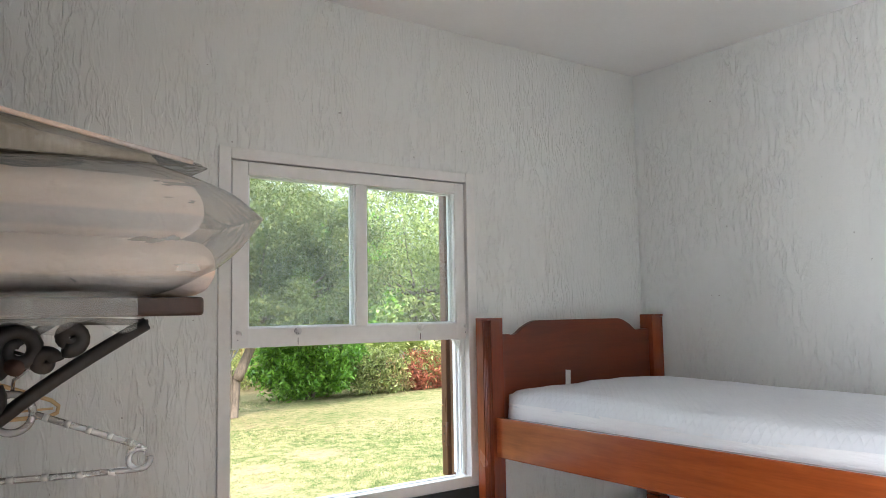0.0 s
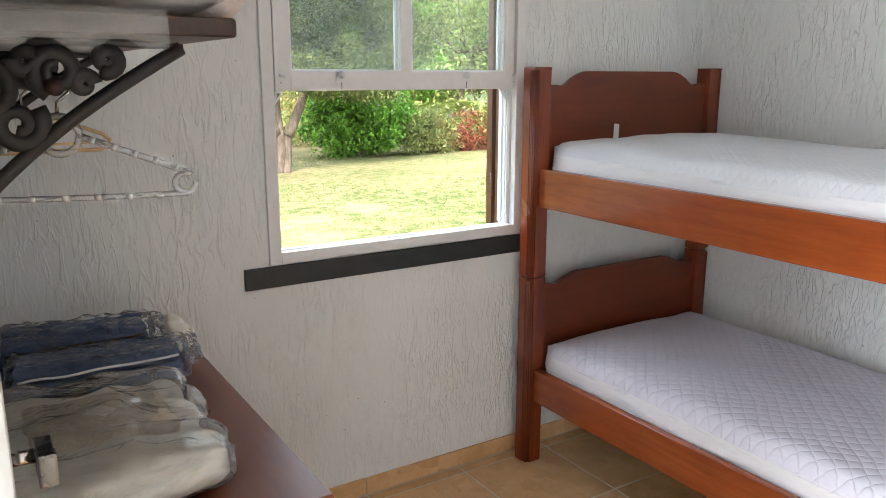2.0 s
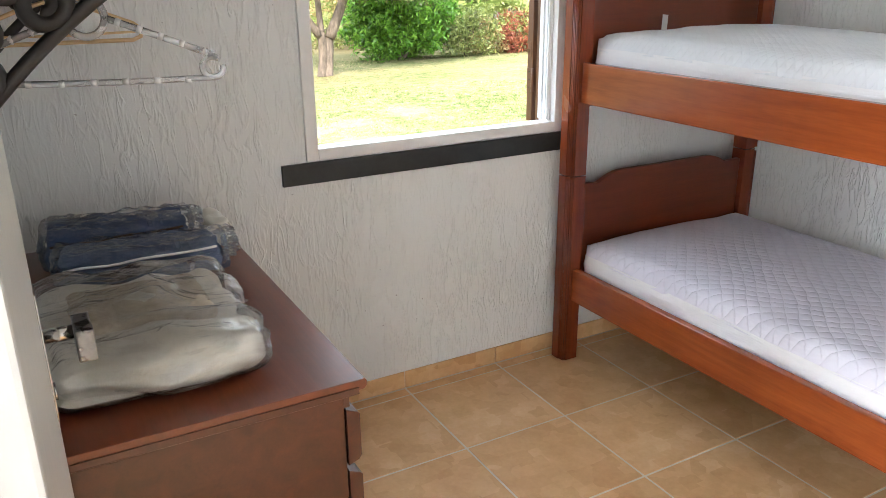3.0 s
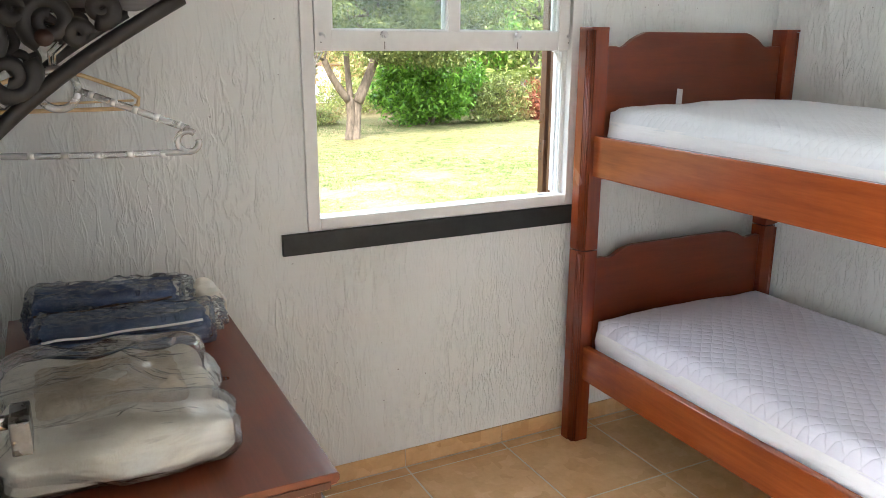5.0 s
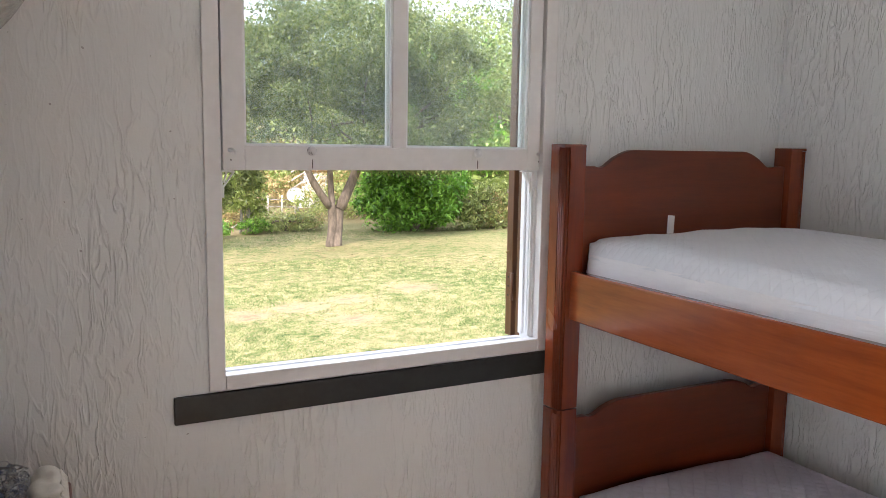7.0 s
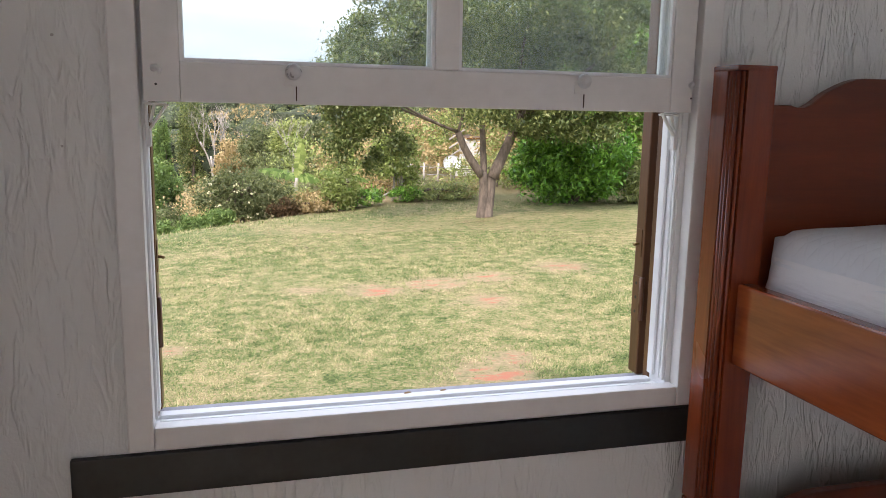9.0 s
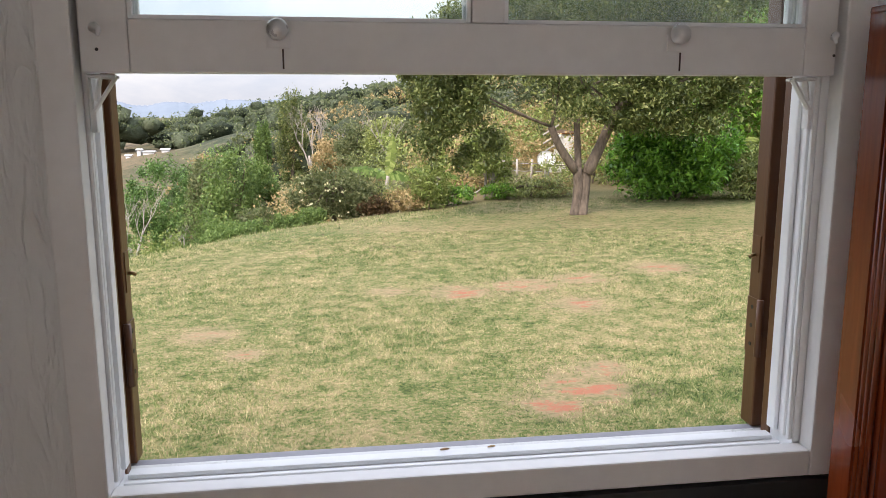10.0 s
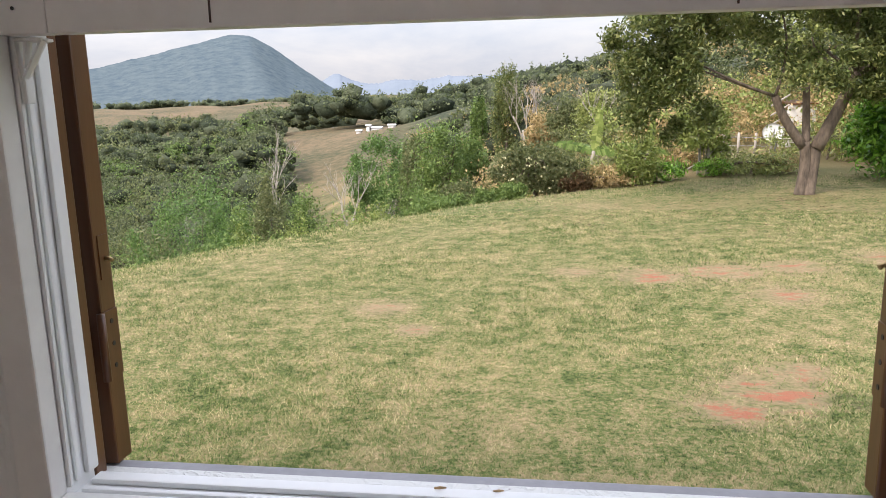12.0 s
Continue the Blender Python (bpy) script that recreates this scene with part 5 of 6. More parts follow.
SHRUBS = [  # azimuth, range, width, height, leaf, leaves, leaf size
    (29.2, 15.8, 0.9, 1.20, "leaf_olive", 3500, 0.10), (30.6, 16.2, 0.7, 0.80, "leaf_dry", 1600, 0.12), (33.8, 16.8, 0.8, 0.90, "leaf_red", 3000, 0.10), (36.5, 17.4, 1.2, 1.50, "leaf_olive", 4000, 0.12), (41.0, 18.0, 1.4, 1.60, "leaf_main", 4000, 0.12),
    (5.9, 13.9, 0.36, 0.95, "leaf_yellow", 2600, 0.08), (7.2, 14.2, 0.5, 0.45, "leaf_bright", 1800, 0.08), (11.2, 14.6, 0.32, 0.35, "leaf_bright", 1200, 0.07), (13.6, 14.9, 0.75, 0.42, "leaf_olive", 2600, 0.07), (15.2, 15.2, 0.5, 0.35, "leaf_dry", 1200, 0.07),
    (3.6, 13.9, 0.5, 0.40, "leaf_dry", 1500, 0.08), (2.6, 14.3, 0.5, 0.55, "leaf_olive", 1500, 0.08), (9.0, 16.2, 0.8, 0.60, "leaf_dry", 1800, 0.10), (18.2, 17.5, 1.2, 0.90, "leaf_olive", 2600, 0.10),
    (-34.0, 10.4, 1.0, 0.80, "leaf_olive", 4200, 0.07), (-37.5, 10.6, 1.0, 0.80, "leaf_olive", 3600, 0.07),
]
BROW = [  # azimuth, range, sight line to the top, half-width, leaf
    (-11.2, 14.8, -5.7, 0.50, "leaf_green"), (-9.2, 13.3, -7.2, 0.46, "leaf_green"), (-6.7, 13.6, -6.4, 0.38, "leaf_wattle"), (-4.9, 13.4, -7.3, 0.30, "leaf_green"), (-13.7, 13.8, -8.2, 0.42, "leaf_yellow"),
    (-16.2, 13.4, -8.5, 0.42, "leaf_green"), (-18.6, 12.8, -8.8, 0.40, "leaf_yellow"), (-20.6, 12.2, -9.9, 0.30, "leaf_green"), (-22.8, 12.0, -9.4, 0.42, "leaf_yellow"), (-25.2, 11.4, -10.0, 0.50, "leaf_green"),
    (-28.0, 11.0, -9.9, 0.52, "leaf_wattle"), (-30.8, 10.8, -10.1, 0.55, "leaf_green"), (-3.0, 13.2, -8.2, 0.25, "leaf_green"), (1.6, 13.6, -7.3, 0.28, "leaf_litter"), (-7.9, 12.6, -8.9, 0.40, "leaf_green"),
]
SHRUBS += [(az, r, w, rise(az, r, el), leaf, 4200, 0.065) for az, r, el, w, leaf in BROW]
for k, (az, r, w, h, leaf, n, s) in enumerate(SHRUBS):
    x, y, z = spot(az, r)
    what = {"leaf_dry": "dry straw-coloured bush", "leaf_red": "dark red-leaved bush", "leaf_yellow": "yellow-green bush", "leaf_olive": "olive-green bush", "leaf_main": "dark green bush", "leaf_bright": "bright green bush", "leaf_green": "rounded fresh green bush", "leaf_wattle": "dusty dark olive bush", "leaf_litter": "withered brown bush"}[leaf]
    plant("shrub", what + " at the edge of the lawn", "shrub", (x, y, z), [((0, 0, -0.05), (0.03, 0, h * 0.5), 0.025, 0.015)],
          [(0, 0, h * 0.52, w, w * 0.8, h * 0.46), (w * 0.4, 0, h * 0.38, w * 0.6, w * 0.6, h * 0.36), (-w * 0.45, 0, h * 0.36, w * 0.6, w * 0.6, h * 0.34)], leaf, n, s, 80 + k, clump=0.24, clumps=46, width=0.3, group="shrubs along the brow")

# blossoming wattle bush
x, y, z = spot(-1.2, 13.9)
w = plant("wattle_bush", "rounded olive bush dotted with cream blossom", "shrub", (x, y, z), [((0, 0, -0.1), (0, 0, 0.8), 0.05, 0.03)],
          [(0, 0, 0.62, 0.74, 0.65, 0.46), (-0.35, 0, 0.42, 0.45, 0.45, 0.4), (0.4, 0, 0.42, 0.45, 0.45, 0.4)], "leaf_wattle", 11000, 0.07, 131, clump=0.22, clumps=80, width=0.34)
rng = np.random.default_rng(7)
pts = crown_points(rng, [(x, y - 0.15, z + 0.70, 0.72, 0.6, 0.45), (x + 0.1, y - 0.6, z + 0.35, 0.3, 0.2, 0.3)], 200, 0.05, 30)
raw("blossom", *leaf_quads(rng, pts, 0.036, 0.8), M["flower"], w)

# slender double-stemmed tree
x, y, z = spot(10.3, 14.9)
plant("slender_tree", "slender pale-stemmed tree with light green leaves", "tree", (x, y, z),
      [((-0.05, 0, -0.05), (-0.1, 0, 1.0), 0.03, 0.02), ((0.12, 0, -0.05), (0.1, 0, 1.1), 0.035, 0.02), ((-0.35, 0, 0.02), (0.08, 0, 0.25), 0.02, 0.02)],
      [(0, 0, 0.80, 0.45, 0.42, 0.40), (0.05, 0, 1.05, 0.36, 0.36, 0.28), (0.15, 0, 0.5, 0.32, 0.32, 0.3)], "leaf_yellow", 4200, 0.09, 140, "palebark", 0.26, 40)


# ---- banana plants and a small palm ----
def broad_leaf(base, tip, width, droop, seed, tears=9):
    """A long arching leaf blade with torn edges on both sides of its midrib."""
    rnd = random.Random(seed)
    a, b = Vector(base), Vector(tip)
    side = (b - a).cross(Vector((0.2, -1, 0.3))).normalized()
    verts, faces = [], []
    mid = []
    n = 2 * tears
    for i in range(n + 1):
        f = i / n
        mid.append(a.lerp(b, f) + Vector((0, 0, -1)) * droop * f * f)
    for i in range(n):
        f = (i + 0.5) / n
        w = width * math.sin(math.pi * min(1, f * 0.92 + 0.06)) ** 0.6
        for s in (1, -1):
            k = len(verts)
            j = rnd.uniform(0.93, 1.03) * w * s
            dz = Vector((0, 0, -abs(j) * rnd.uniform(0.15, 0.5)))
            verts += [mid[i], mid[i + 1], mid[i + 1] + side * j * 0.95 + dz, mid[i] + side * j + dz]
            faces.append((k, k + 1, k + 2, k + 3))
    return verts, faces


def banana(az, r, h, seed, label):
    x, y, z = spot(az, r)
    rnd = random.Random(seed)
    t = thing("banana_plant", (x, y, z), label, "plant", "banana plants by the lawn")
    bm = bmesh.new()
    limb(bm, (x, y, z - 0.1), (x + 0.08, y, z + h * 0.5), 0.07, 0.04, 0.05, rnd)
    part("stem", bm, M["palebark"], t, "", True)
    top = Vector((x + 0.08, y, z + h * 0.48))
    for k, (dx, dy, dz, dr) in enumerate(((-0.7, -0.2, 0.42, 0.25), (0.12, 0.1, 0.75, 0.0), (-0.35, 0.3, 0.35, 0.25), (0.45, -0.3, 0.30, 0.35), (-0.5, 0.1, 0.2, 0.4))):
        v, f = broad_leaf(top, top + Vector((dx, dy, dz)) * h * 0.72, 0.075 * h, dr * h * 0.7, seed + k)
        raw("leaf_blade", [tuple(p) for p in v], f, M["leaf_green" if k not in (1, 4) else "leaf_yellow" if k == 1 else "leaf_dry"], t)


banana(2.6, 15.2, 1.5, 11, "banana plant with torn pale green leaves")
banana(6.4, 15.0, 1.15, 17, "young banana plant with an upright leaf")


def palm(az, r, h, seed):
    x, y, z = spot(az, r)
    rnd = random.Random(seed)
    t = thing("palm", (x, y, z), "small yellowish palm beside the shrubs", "palm")
    bm = bmesh.new()
    limb(bm, (x, y, z - 0.1), (x, y, z + h * 0.45), 0.09, 0.07, 0.03, rnd)
    part("trunk", bm, M["palebark"], t, "", True)
    for k in range(13):
        a = k * 2.4
        d = Vector((math.cos(a), math.sin(a), rnd.uniform(0.35, 1.1))).normalized()
        base, L = Vector((x, y, z + h * 0.44)), h * rnd.uniform(0.5, 0.7)
        verts, faces = [], []
        for i in range(22):
            f = (i + 1) / 22
            p = base + d * L * f + Vector((0, 0, -0.55 * L * f * f))
            s = d.cross(Vector((0, 0, 1))).normalized()
            for sg in (1, -1):
                q = p + s * sg * 0.20 * h * math.sin(math.pi * min(1, f * 0.9 + 0.1)) * 0.7 + Vector((0, 0, -0.05 * h)) + d * 0.06 * h
                k0 = len(verts)
                wv2 = d * 0.012 * h
                verts += [p - wv2, p + wv2, q + wv2 * 0.3, q - wv2 * 0.3]
                faces.append((k0, k0 + 1, k0 + 2, k0 + 3))
        raw("frond", [tuple(p) for p in verts], faces, M["leaf_yellow"], t)


palm(31.8, 17.4, 2.0, 3)
palm(27.8, 18.2, 1.8, 9)


# ---- bare and half-bare trees past the brow ----
def bare_tree(az, r, h, seed, lean=0.0):
    x, y, z = spot(az, r)
    t = thing("bare_tree", (x, y, z), "leafless pale grey tree on the slope", "tree", "leafless trees")
    rnd = random.Random(seed)
    bm = bmesh.new()
    branches(bm, Vector((x, y, z - 0.1)), Vector((lean, 0, 1)).normalized(), h * 0.38, h * 0.014 + 0.01, 5, rnd, 0.55, 6)
    part("trunk", bm, M["palebark"], t, "", True)


for k, (az, r, h, lean) in enumerate(((-14.4, 17.5, 3.6, -0.25), (-13.2, 16.5, 2.6, 0.3), (-2.2, 40, 5.6, 0.0), (0.4, 38, 4.4, 0.1), (-1.0, 42, 5.2, -0.1), (-20.5, 62, 10, 0.05), (-8.5, 26, 3.2, 0.1), (3.2, 24, 3.0, 0.0), (-26.0, 48, 8.0, 0.1))):
    bare_tree(az, r, h, 200 + k, lean)

MID = [  # azimuth, range, sight line to the top, crown half-width, leaf, label
    (-12.4, 34, -3.3, 1.45, "leaf_rich", "dark domed tree in the valley"), (-8.2, 21, -2.2, 0.72, "leaf_green", "feathery green tree on the slope"), (-10.1, 23, -3.4, 0.50, "leaf_wattle", "feathery olive tree on the slope"), (-6.0, 22, -3.6, 0.50, "leaf_green", "feathery green tree on the slope"),
    (-5.4, 46, -0.7, 0.50, "leaf_green", "narrow fresh green tree"), (-3.3, 42, 1.4, 0.78, "leaf_main", "tall dark green tree"), (-26.0, 30, -5.6, 1.9, "leaf_rich", "broad rich green tree in the valley"),
    (-20.8, 25, -5.2, 0.60, "leaf_wattle", "wispy olive tree in the valley"), (-30.0, 40, -6.0, 1.9, "leaf_wattle", "olive-green tree in the valley"), (-22.3, 27, -6.8, 0.8, "leaf_green", "green tree in the valley"), (-18.4, 30, -7.2, 0.9, "leaf_green", "low spreading green tree on the slope"),
    (1.4, 30, -0.6, 0.9, "leaf_wattle", "dusty olive tree on the slope"), (3.4, 27, -0.3, 0.8, "leaf_olive", "dusty olive tree on the slope"), (-0.6, 33, -2.0, 0.8, "leaf_dry", "half-dry tree on the slope"), (5.4, 26, -0.6, 0.7, "leaf_wattle", "dusty olive tree on the slope"),
    (7.4, 24, -1.4, 0.8, "leaf_forest", "dark green tree on the slope"), (9.6, 28, -1.0, 1.0, "leaf_dry", "half-dry tree on the bank"), (12.4, 26, -1.6, 1.0, "leaf_dry", "dry straw-coloured bush on the bank"), (-33.5, 44, -4.0, 2.4, "leaf_forest", "dark green tree in the valley"), (-37.0, 34, -5.0, 2.2, "leaf_forest", "dark green tree in the valley"),
]
for k, (az, r, el, w, leaf, label) in enumerate(MID):
    rich = leaf == "leaf_rich"
    x, y, z = spot(az, r)
    h = rise(az, r, el)
    plant("valley_tree", label, "tree", (x, y, z), [((0, 0, -0.2), (0.1, 0, h * 0.5), 0.10, 0.06)],
          [(0, 0, h * 0.72, w, w, h * 0.28), (-w * 0.5, 0, h * 0.52, w * 0.65, w * 0.6, h * 0.24), (w * 0.5, 0, h * 0.5, w * 0.65, w * 0.6, h * 0.24), (0, 0, h * 0.25, w * 0.8, w * 0.6, h * 0.18)] + ([(w * 0.75, 0, h * 0.68, w * 0.6, w * 0.6, h * 0.2), (-w * 0.75, 0, h * 0.66, w * 0.6, w * 0.6, h * 0.2)] if rich else []), leaf, 26000 if rich else 9000, 0.05 + 0.0022 * r, 300 + k, clump=0.16 if rich else 0.2, clumps=90, width=0.42, group="trees in the valley")


# ---- woods, scrub, grass and fallen leaves (uncountable) ----
def woods():
    rng = np.random.default_rng(77)
    sets = {"leaf_yellow": [], "leaf_forest": [], "leaf_olive": [], "leaf_dry": [], "leaf_wattle": [], "leaf_green": []}
    ico = bmesh.new()
    bmesh.ops.create_icosphere(ico, subdivisions=1, radius=1.0)
    ico.verts.ensure_lookup_table()
    unit, tris = np.array([v.co[:] for v in ico.verts]), np.array([[v.index for v in f.verts] for f in ico.faces])
    ico.free()
    lumps, lump_faces = [], []

    def add(az, r, h, w, leaf, n, s, solid=0):
        x, y = EYE[0] + r * np.sin(np.radians(az)), EYE[1] + r * np.cos(np.radians(az))
        z = float(land(x, y))
        pts = crown_points(rng, [(x, y, z + h * 0.66, w, w, h * 0.32), (x + w * 0.4, y, z + h * 0.42, w * 0.8, w * 0.8, h * 0.26), (x - w * 0.4, y, z + h * 0.3, w * 0.8, w * 0.8, h * 0.28)], n, 0.2, 24)
        if solid:
            pts = pts[: n // 5]
        sets[leaf].append((pts, s))
        for _ in range(solid):
            q = np.clip(rng.normal(size=3), -1.3, 1.3) * (w * 0.48, w * 0.48, h * 0.12)
            size = w * (rng.uniform(0.16, 0.36) if solid > 9 else rng.uniform(0.30, 0.62))
            bump = 1 + 0.22 * np.sin(unit @ rng.normal(size=3) * 5 + rng.uniform(0, 6)) + 0.12 * rng.normal(size=len(unit))
            v = unit * bump[:, None] * (size, size, size * 0.72) + (x + q[0], y + q[1], z + h * 0.62 + q[2] - abs(q[0]) * 0.2)
            lump_faces.append(tris + len(unit) * len(lumps))
            lumps.append(v)
            pick = rng.integers(0, len(unit), n // solid)
            centre = v.mean(0)
            top = v[pick][unit[pick][:, 2] > -0.3]
            sets[leaf].append((centre + (top - centre) * rng.uniform(0.98, 1.25, (len(top), 1)) + rng.normal(size=top.shape) * size * 0.16, s))

    for _ in range(300):  # canopy over the valley floor
        az = rng.uniform(-40, -20.3)
        r = 42 + 130 * rng.random() ** 1.2
        add(az, r, rng.uniform(4.5, 7.5), rng.uniform(2.2, 3.8), ("leaf_forest", "leaf_forest", "leaf_wattle", "leaf_green")[rng.integers(0, 4)] if rng.random() < 0.8 else "leaf_forest", 1600, 0.0021 * r + 0.06, 16)
    for _ in range(150):  # scrub on the near slope
        az, r = rng.uniform(-45, 2), rng.uniform(17, 40)
        add(az, r, rng.uniform(0.7, 1.3) if az < -14 and r < 30 else rng.uniform(0.9, 2.0), rng.uniform(0.6, 1.2), ("leaf_wattle", "leaf_dry", "leaf_yellow")[rng.integers(0, 3)], 700, 0.075)
    for _ in range(130):  # dry scrub behind the garden's edge
        az, r = rng.uniform(3, 27), rng.uniform(19, 38)
        add(az, r, rng.uniform(0.7, 1.9), rng.uniform(0.6, 1.3), ("leaf_dry", "leaf_wattle", "leaf_dry", "leaf_yellow")[rng.integers(0, 4)], 800, 0.085)
    for _ in range(190):  # wooded slope
        az, r = rng.uniform(-11, 24), rng.uniform(40, 100)
        add(az, r, rng.uniform(1.8, 3.2), rng.uniform(1.2, 2.4), ("leaf_wattle", "leaf_dry", "leaf_forest")[rng.integers(0, 3)], 450, 0.0024 * r + 0.05, 2)
    for _ in range(620):  # the ridge and its skyline
        az, r = rng.uniform(-12, 45), rng.uniform(150, 290)
        add(az, r, rng.uniform(2.2, 4), rng.uniform(2.4, 5.0), "leaf_forest", 220, 0.60, 3)
    for _ in range(110):  # groups on the dry hills
        az, r = rng.uniform(-45, -21), rng.uniform(180, 320)
        add(az, r, rng.uniform(3, 5), rng.uniform(3, 5), "leaf_forest", 150, 0.7, 3)
    for _ in range(150):  # tall trees behind the knoll and the valley woods
        az, r = rng.uniform(-40, -9.5), rng.uniform(150, 270)
        add(az, r, rng.uniform(5.5, 9.0), rng.uniform(2.6, 4.6), ("leaf_forest", "leaf_wattle")[rng.integers(0, 2)], 420, 0.55, 6)
    for _ in range(260):  # dark belt behind the dry hills
        az, r = rng.uniform(-42, -9), rng.uniform(520, 560)
        add(az, r, rng.uniform(4.0, 6.5), rng.uniform(3, 6), "leaf_forest", 90, 0.9, 3)
    v, f = np.concatenate(lumps), np.concatenate(lump_faces)
    tagged(raw("canopy", v, f, M["canopy"], None, True), "rounded woodland crowns in the valley and on the ridge", "woods", kind="stuff")
    for leaf, items in sets.items():
        if not items:
            continue
        vs, n = [], 0
        for pts, s in items:
            v, _ = leaf_quads(rng, pts, s, 0.6)
            vs.append(v)
        v = np.concatenate(vs)
        ob = raw("woods", v, np.arange(len(v)).reshape(-1, 4), M[leaf])
        tagged(ob, {"leaf_forest": "dense dark green woodland in the valley and on the ridge", "leaf_olive": "olive-green scrub woodland on the slopes", "leaf_dry": "half-dry brownish scrub on the slopes", "leaf_wattle": "dusty olive woodland crowns in the valley", "leaf_green": "fresh green woodland crowns in the valley", "leaf_yellow": "yellow-green scrub on the slope"}[leaf], "woods", kind="stuff")


woods()


def lawn_blades():
    rng = np.random.default_rng(12)
    n = 470000
    r = 1.2 + 9.5 * rng.random(n) ** 1.35
    az = np.radians(rng.uniform(-46, 46, n))
    x, y = EYE[0] + r * np.sin(az) * 1.1, EYE[1] + r * np.cos(az)
    keep = y > 0.3
    for sx, sy, sr in RED_SOIL:
        d = np.hypot(x - sx, (y - sy)) / sr
        keep &= (d > 1.1) | (rng.random(n) < 0.12 * d ** 2)
    x, y = x[keep], y[keep]
    n = len(x)
    z = land(x, y)
    a = rng.uniform(0, math.tau, n)
    h = rng.uniform(0.006, 0.021, n) * (1 + 0.5 * np.sin(x * 2.1) * np.sin(y * 1.7))
    lean = rng.uniform(0.4, 1.6, n)
    w = 0.0011 + 0.00042 * np.hypot(x, y)
    c, s = np.cos(a), np.sin(a)
    p0 = np.stack([x - w * s, y + w * c, z - 0.003], -1)
    p1 = np.stack([x + w * s, y - w * c, z - 0.003], -1)
    b = rng.uniform(0, math.tau, n)
    p2 = np.stack([x + np.cos(b) * h * lean, y + np.sin(b) * h * lean, z + h], -1)
    v = np.stack([p0, p1, p2], 1).reshape(-1, 3)
    tagged(raw("grass", v, np.arange(3 * n).reshape(-1, 3), M["blade"]), "short trodden grass blades, green and straw", "grass", kind="stuff")
    m = 1900
    r, a = 4.2 * rng.random(m) ** 0.7, rng.uniform(0, math.tau, m)
    x, y = 4.0 + r * np.cos(a) * 1.2, 10.6 + r * np.sin(a) * 0.8
    pts = np.stack([x, y, land(x, y) + 0.018], -1)
    v, f = leaf_quads(rng, pts, 0.055, 0.55, up=3.0, fold=0.05)
    v[:, 2] = np.repeat(pts[:, 2], 4) - 0.006 + (v[:, 2] - np.repeat(pts[:, 2], 4)) * 0.2
    tagged(raw("fallen_leaves", v, f, M["leaf_litter"]), "brown fallen leaves under the tree", "leaves", kind="stuff")
    # tufts on the brow
    k = 9000
    az = rng.uniform(-48, 40, k)
    rb = np.interp(az, BROW_AZ, BROW_R) + rng.uniform(-0.7, 0.9, k)
    x, y = EYE[0] + rb * np.sin(np.radians(az)), EYE[1] + rb * np.cos(np.radians(az))
    z = land(x, y)
    a, h = rng.uniform(0, math.tau, k), rng.uniform(0.015, 0.055, k)
    p0 = np.stack([x - 0.004 * np.sin(a), y, z - 0.01], -1)
    p1 = np.stack([x + 0.006 * np.sin(a), y, z - 0.01], -1)
    p2 = np.stack([x + h * 0.6 * np.cos(a), y + h * 0.6 * np.sin(a), z + h], -1)
    v = np.stack([p0, p1, p2], 1).reshape(-1, 3)
    tagged(raw("tall_grass", v, np.arange(3 * k).reshape(-1, 3), M["blade"]), "taller grass tufts along the brow", "grass", kind="stuff")


lawn_blades()


# ---- the neighbour's pale wall, satellite dish and fence posts ----
def outbuilding():
    x, y, z = spot(16.3, 19.6)
    b = thing("outbuilding", (x, y, z), "pale plastered outbuilding with a low roof behind the tree", "building")
    part("wall", outline([(x - 0.42, z - 0.2), (x + 0.40, z - 0.2), (x + 0.40, z + 0.95), (x - 0.16, z + 0.95)], "y", y, y + 0.18, 0.01), M["slab"], b)
    part("side_wall", box(x + 0.25, x + 0.40, y + 0.18, y + 2.0, z - 0.2, z + 0.93, 0.005), M["slab"], b)
    part("roof", outline([(y - 0.05, z + 0.96), (y + 2.1, z + 1.0), (y + 2.1, z + 1.03), (y - 0.05, z + 0.99)], "x", x - 0.14, x + 0.5, 0.004), M["shutter"], b, "dark sheet roof")
    for k in range(3):
        part("prop", tube([(x - 0.62, y - 0.1, z + 0.5 + 0.22 * k), (x - 0.2, y - 0.05, z + 0.75 + 0.22 * k)], 0.02, 6), M["palebark"], b, "leaning wooden prop")


outbuilding()


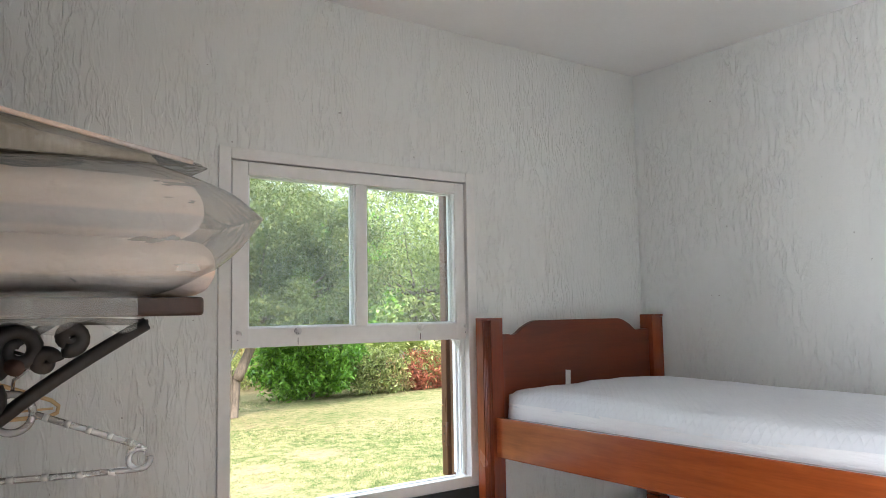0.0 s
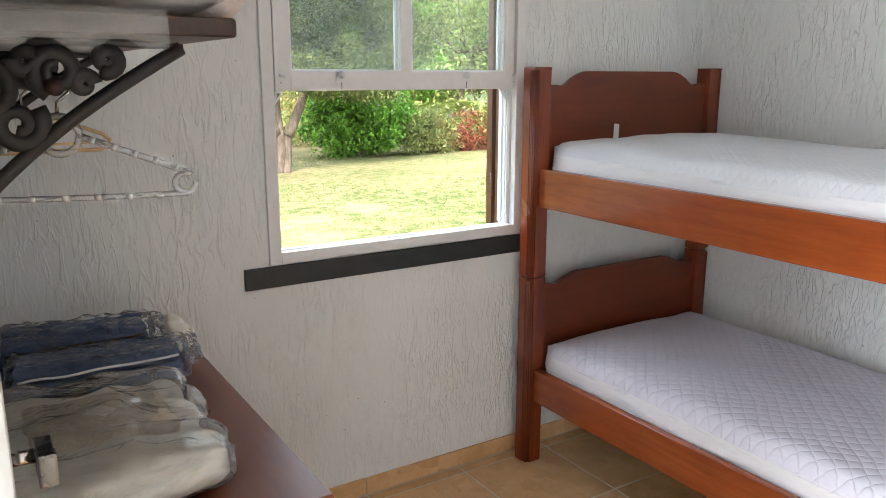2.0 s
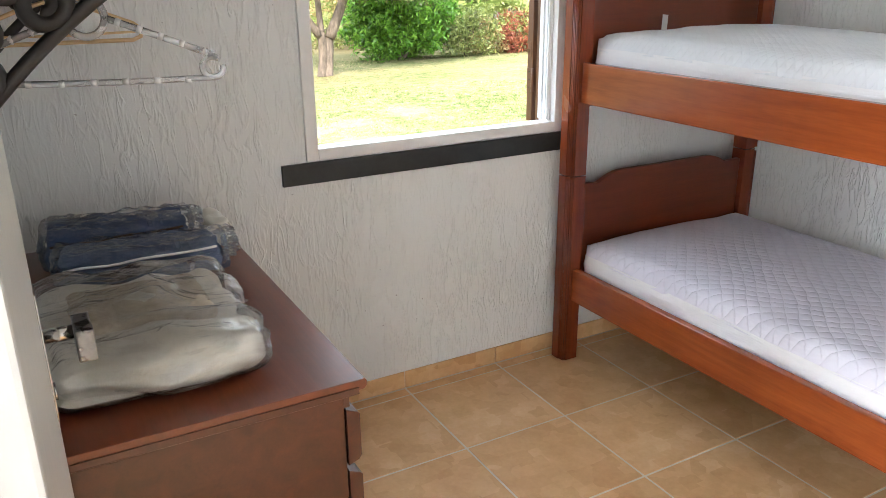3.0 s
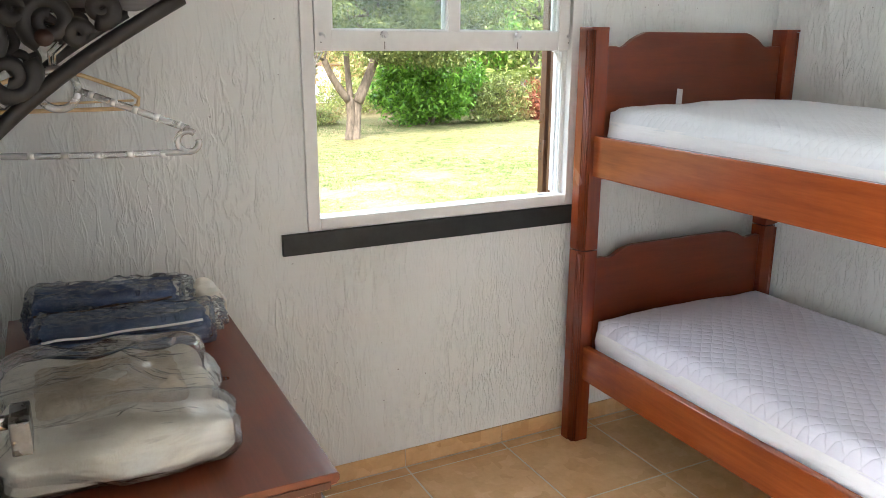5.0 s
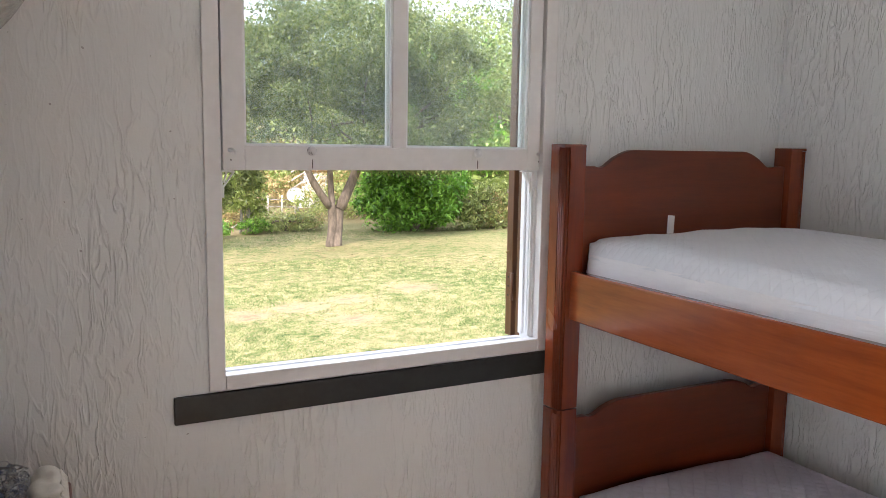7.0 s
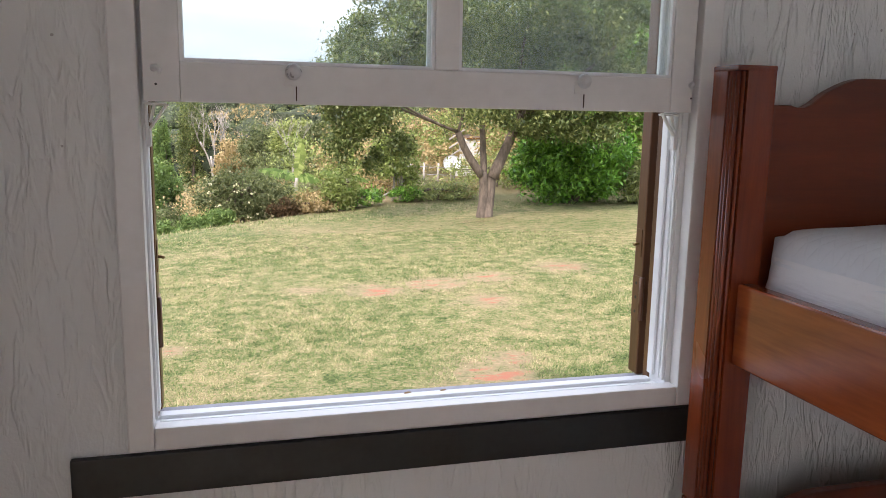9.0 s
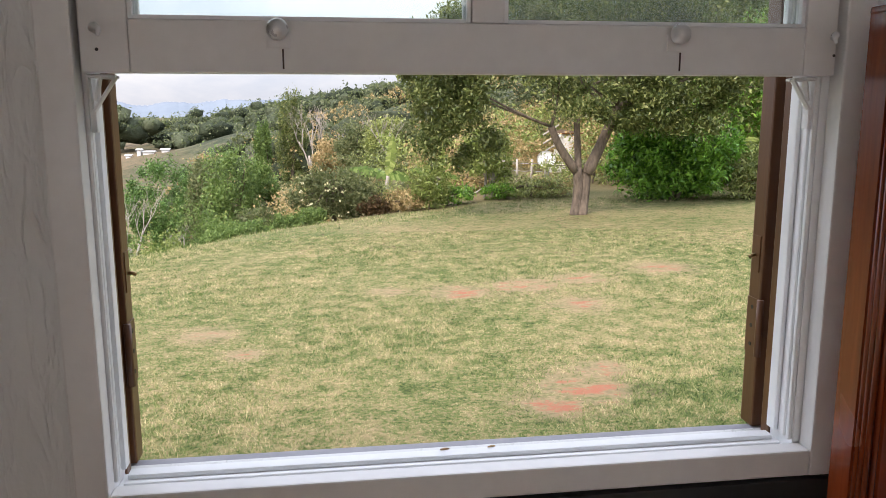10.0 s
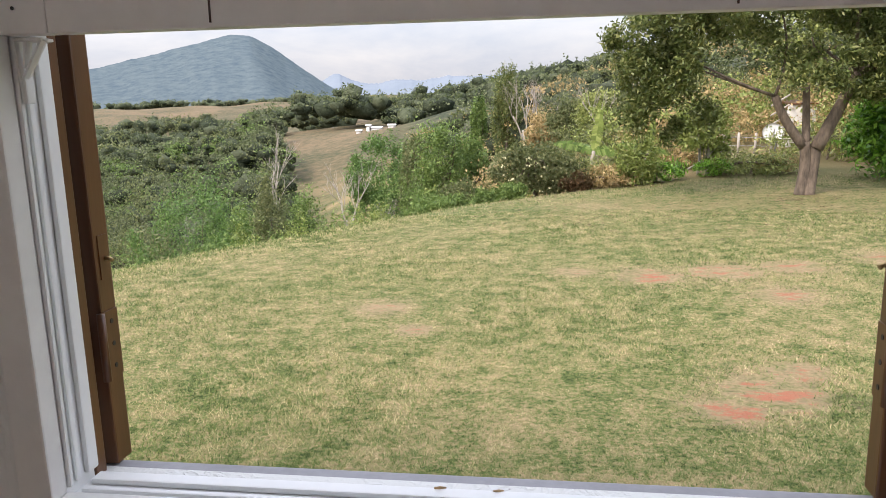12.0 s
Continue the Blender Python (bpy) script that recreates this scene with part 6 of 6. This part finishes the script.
def dish():
    x, y, z = spot(14.85, 18.6)
    d = thing("satellite_dish", (x, y, z), "white satellite dish on a pole", "dish")
    part("pole", tube([(x + 0.1, y + 0.12, z - 0.1), (x + 0.1, y + 0.12, z + 0.32)], 0.022, 8), M["greystone"], d, "", True)
    bm = bmesh.new()
    rings = []
    for i in range(7):
        f = i / 6
        rings.append([bm.verts.new((0.23 * f * math.cos(k * math.tau / 24), 0.23 * f * math.sin(k * math.tau / 24), 0.075 * f * f)) if f else None for k in range(24)])
    c0 = bm.verts.new((0, 0, 0))
    for k in range(24):
        bm.faces.new((c0, rings[1][k], rings[1][(k + 1) % 24]))
        for i in range(1, 6):
            bm.faces.new((rings[i][k], rings[i + 1][k], rings[i + 1][(k + 1) % 24], rings[i][(k + 1) % 24]))
    bmesh.ops.solidify(bm, geom=bm.faces[:], thickness=0.008)
    m = Matrix.Translation((x, y, z + 0.38)) @ Vector((-0.15, -0.8, 0.5)).to_track_quat("Z", "Y").to_matrix().to_4x4()
    bmesh.ops.transform(bm, matrix=m, verts=bm.verts)
    part("reflector", bm, M["plasticwhite"], d, "white dish reflector", True)
    part("feed_arm", tube([(x, y - 0.02, z + 0.20), (x - 0.04, y - 0.26, z + 0.50)], 0.012, 6), M["greystone"], d, "", True)


dish()


def fence():
    f = thing("wire_fence", spot(12.6, 18.0), "old wire fence with weathered wooden posts", "fence")
    tops = []
    for k in range(5):
        x, y, z = spot(10.6 + 1.05 * k, 18.2)
        part("post", tube([(x, y, z - 0.1), (x + 0.02 * (k % 2), y, z + 0.45)], [0.032, 0.026], 7), M["palebark"], f, "", True)
        tops.append(Vector((x, y, z)))
    for h in (0.18, 0.36):
        for a, b in zip(tops, tops[1:]):
            part("wire", tube([a + Vector((0, 0, h)), (a + b) / 2 + Vector((0, 0, h - 0.02)), b + Vector((0, 0, h))], 0.005, 4), M["greystone"], f)


fence()


def far_house(az, r, w, h):
    x, y, z = spot(az, r)
    b = thing("far_house", (x, y, z), "small white farm building on the dry knoll", "house", "farm buildings on the knoll")
    part("wall", box(x - w / 2, x + w / 2, y, y + 1.2, z - 0.4, z + h, 0.01), M["plasticwhite"], b)
    part("roof", outline([(y - 0.2, z + h), (y + 1.4, z + h), (y + 0.6, z + h + 0.2)], "x", x - w / 2 - 0.2, x + w / 2 + 0.2), M["slab"], b)


for k, (az, w, h) in enumerate(((-14.2, 0.7, 0.35), (-13.5, 0.5, 0.9), (-12.9, 1.6, 0.35), (-11.8, 1.0, 0.4))):
    far_house(az, 128, w, h)


# ---- far ranges: backdrop with haze put into colour and glow ----
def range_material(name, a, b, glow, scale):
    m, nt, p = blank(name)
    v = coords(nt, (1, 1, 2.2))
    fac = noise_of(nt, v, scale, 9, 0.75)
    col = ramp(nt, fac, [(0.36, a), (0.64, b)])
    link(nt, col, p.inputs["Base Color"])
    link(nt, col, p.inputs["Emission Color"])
    # Emission lifts the ranges the way distance haze would.
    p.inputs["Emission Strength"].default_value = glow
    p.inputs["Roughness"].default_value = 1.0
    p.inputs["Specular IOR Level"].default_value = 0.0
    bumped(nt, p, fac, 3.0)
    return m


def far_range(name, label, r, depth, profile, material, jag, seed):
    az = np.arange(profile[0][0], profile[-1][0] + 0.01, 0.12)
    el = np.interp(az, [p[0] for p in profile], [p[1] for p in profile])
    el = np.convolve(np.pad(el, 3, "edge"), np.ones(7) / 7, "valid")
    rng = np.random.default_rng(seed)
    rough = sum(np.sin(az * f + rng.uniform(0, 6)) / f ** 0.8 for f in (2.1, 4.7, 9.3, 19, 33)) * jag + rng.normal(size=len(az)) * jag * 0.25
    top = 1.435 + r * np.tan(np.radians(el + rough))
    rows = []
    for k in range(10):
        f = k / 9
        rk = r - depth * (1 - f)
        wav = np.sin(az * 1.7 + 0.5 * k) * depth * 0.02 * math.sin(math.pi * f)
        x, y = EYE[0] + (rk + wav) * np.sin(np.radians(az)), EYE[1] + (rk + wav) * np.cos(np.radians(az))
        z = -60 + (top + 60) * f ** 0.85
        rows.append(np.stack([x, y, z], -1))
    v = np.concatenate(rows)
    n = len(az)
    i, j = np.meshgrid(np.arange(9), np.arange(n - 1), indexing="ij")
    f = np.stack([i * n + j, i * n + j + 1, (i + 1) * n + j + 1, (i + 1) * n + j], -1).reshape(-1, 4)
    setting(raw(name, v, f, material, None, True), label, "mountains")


far_range("backdrop_mountain", "forested mountain across the valley, tinted blue-green for haze", 1600, 620,
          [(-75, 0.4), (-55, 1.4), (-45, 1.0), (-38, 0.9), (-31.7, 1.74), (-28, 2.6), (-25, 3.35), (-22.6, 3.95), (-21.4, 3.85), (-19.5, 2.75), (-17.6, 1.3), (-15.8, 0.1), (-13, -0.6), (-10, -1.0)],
          range_material("haze_tinted_mountain", (0.060, 0.085, 0.105), (0.105, 0.132, 0.140), 0.20, 0.055), 0.035, 3)
far_range("backdrop_far_range", "distant mountain range tinted pale blue for haze", 3600, 800,
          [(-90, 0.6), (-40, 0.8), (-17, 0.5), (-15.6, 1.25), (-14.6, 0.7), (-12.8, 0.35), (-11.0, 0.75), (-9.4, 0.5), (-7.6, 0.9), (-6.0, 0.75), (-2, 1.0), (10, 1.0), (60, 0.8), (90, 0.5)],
          range_material("haze_tinted_distance", (0.150, 0.180, 0.215), (0.175, 0.205, 0.24), 0.22, 0.004), 0.06, 8)
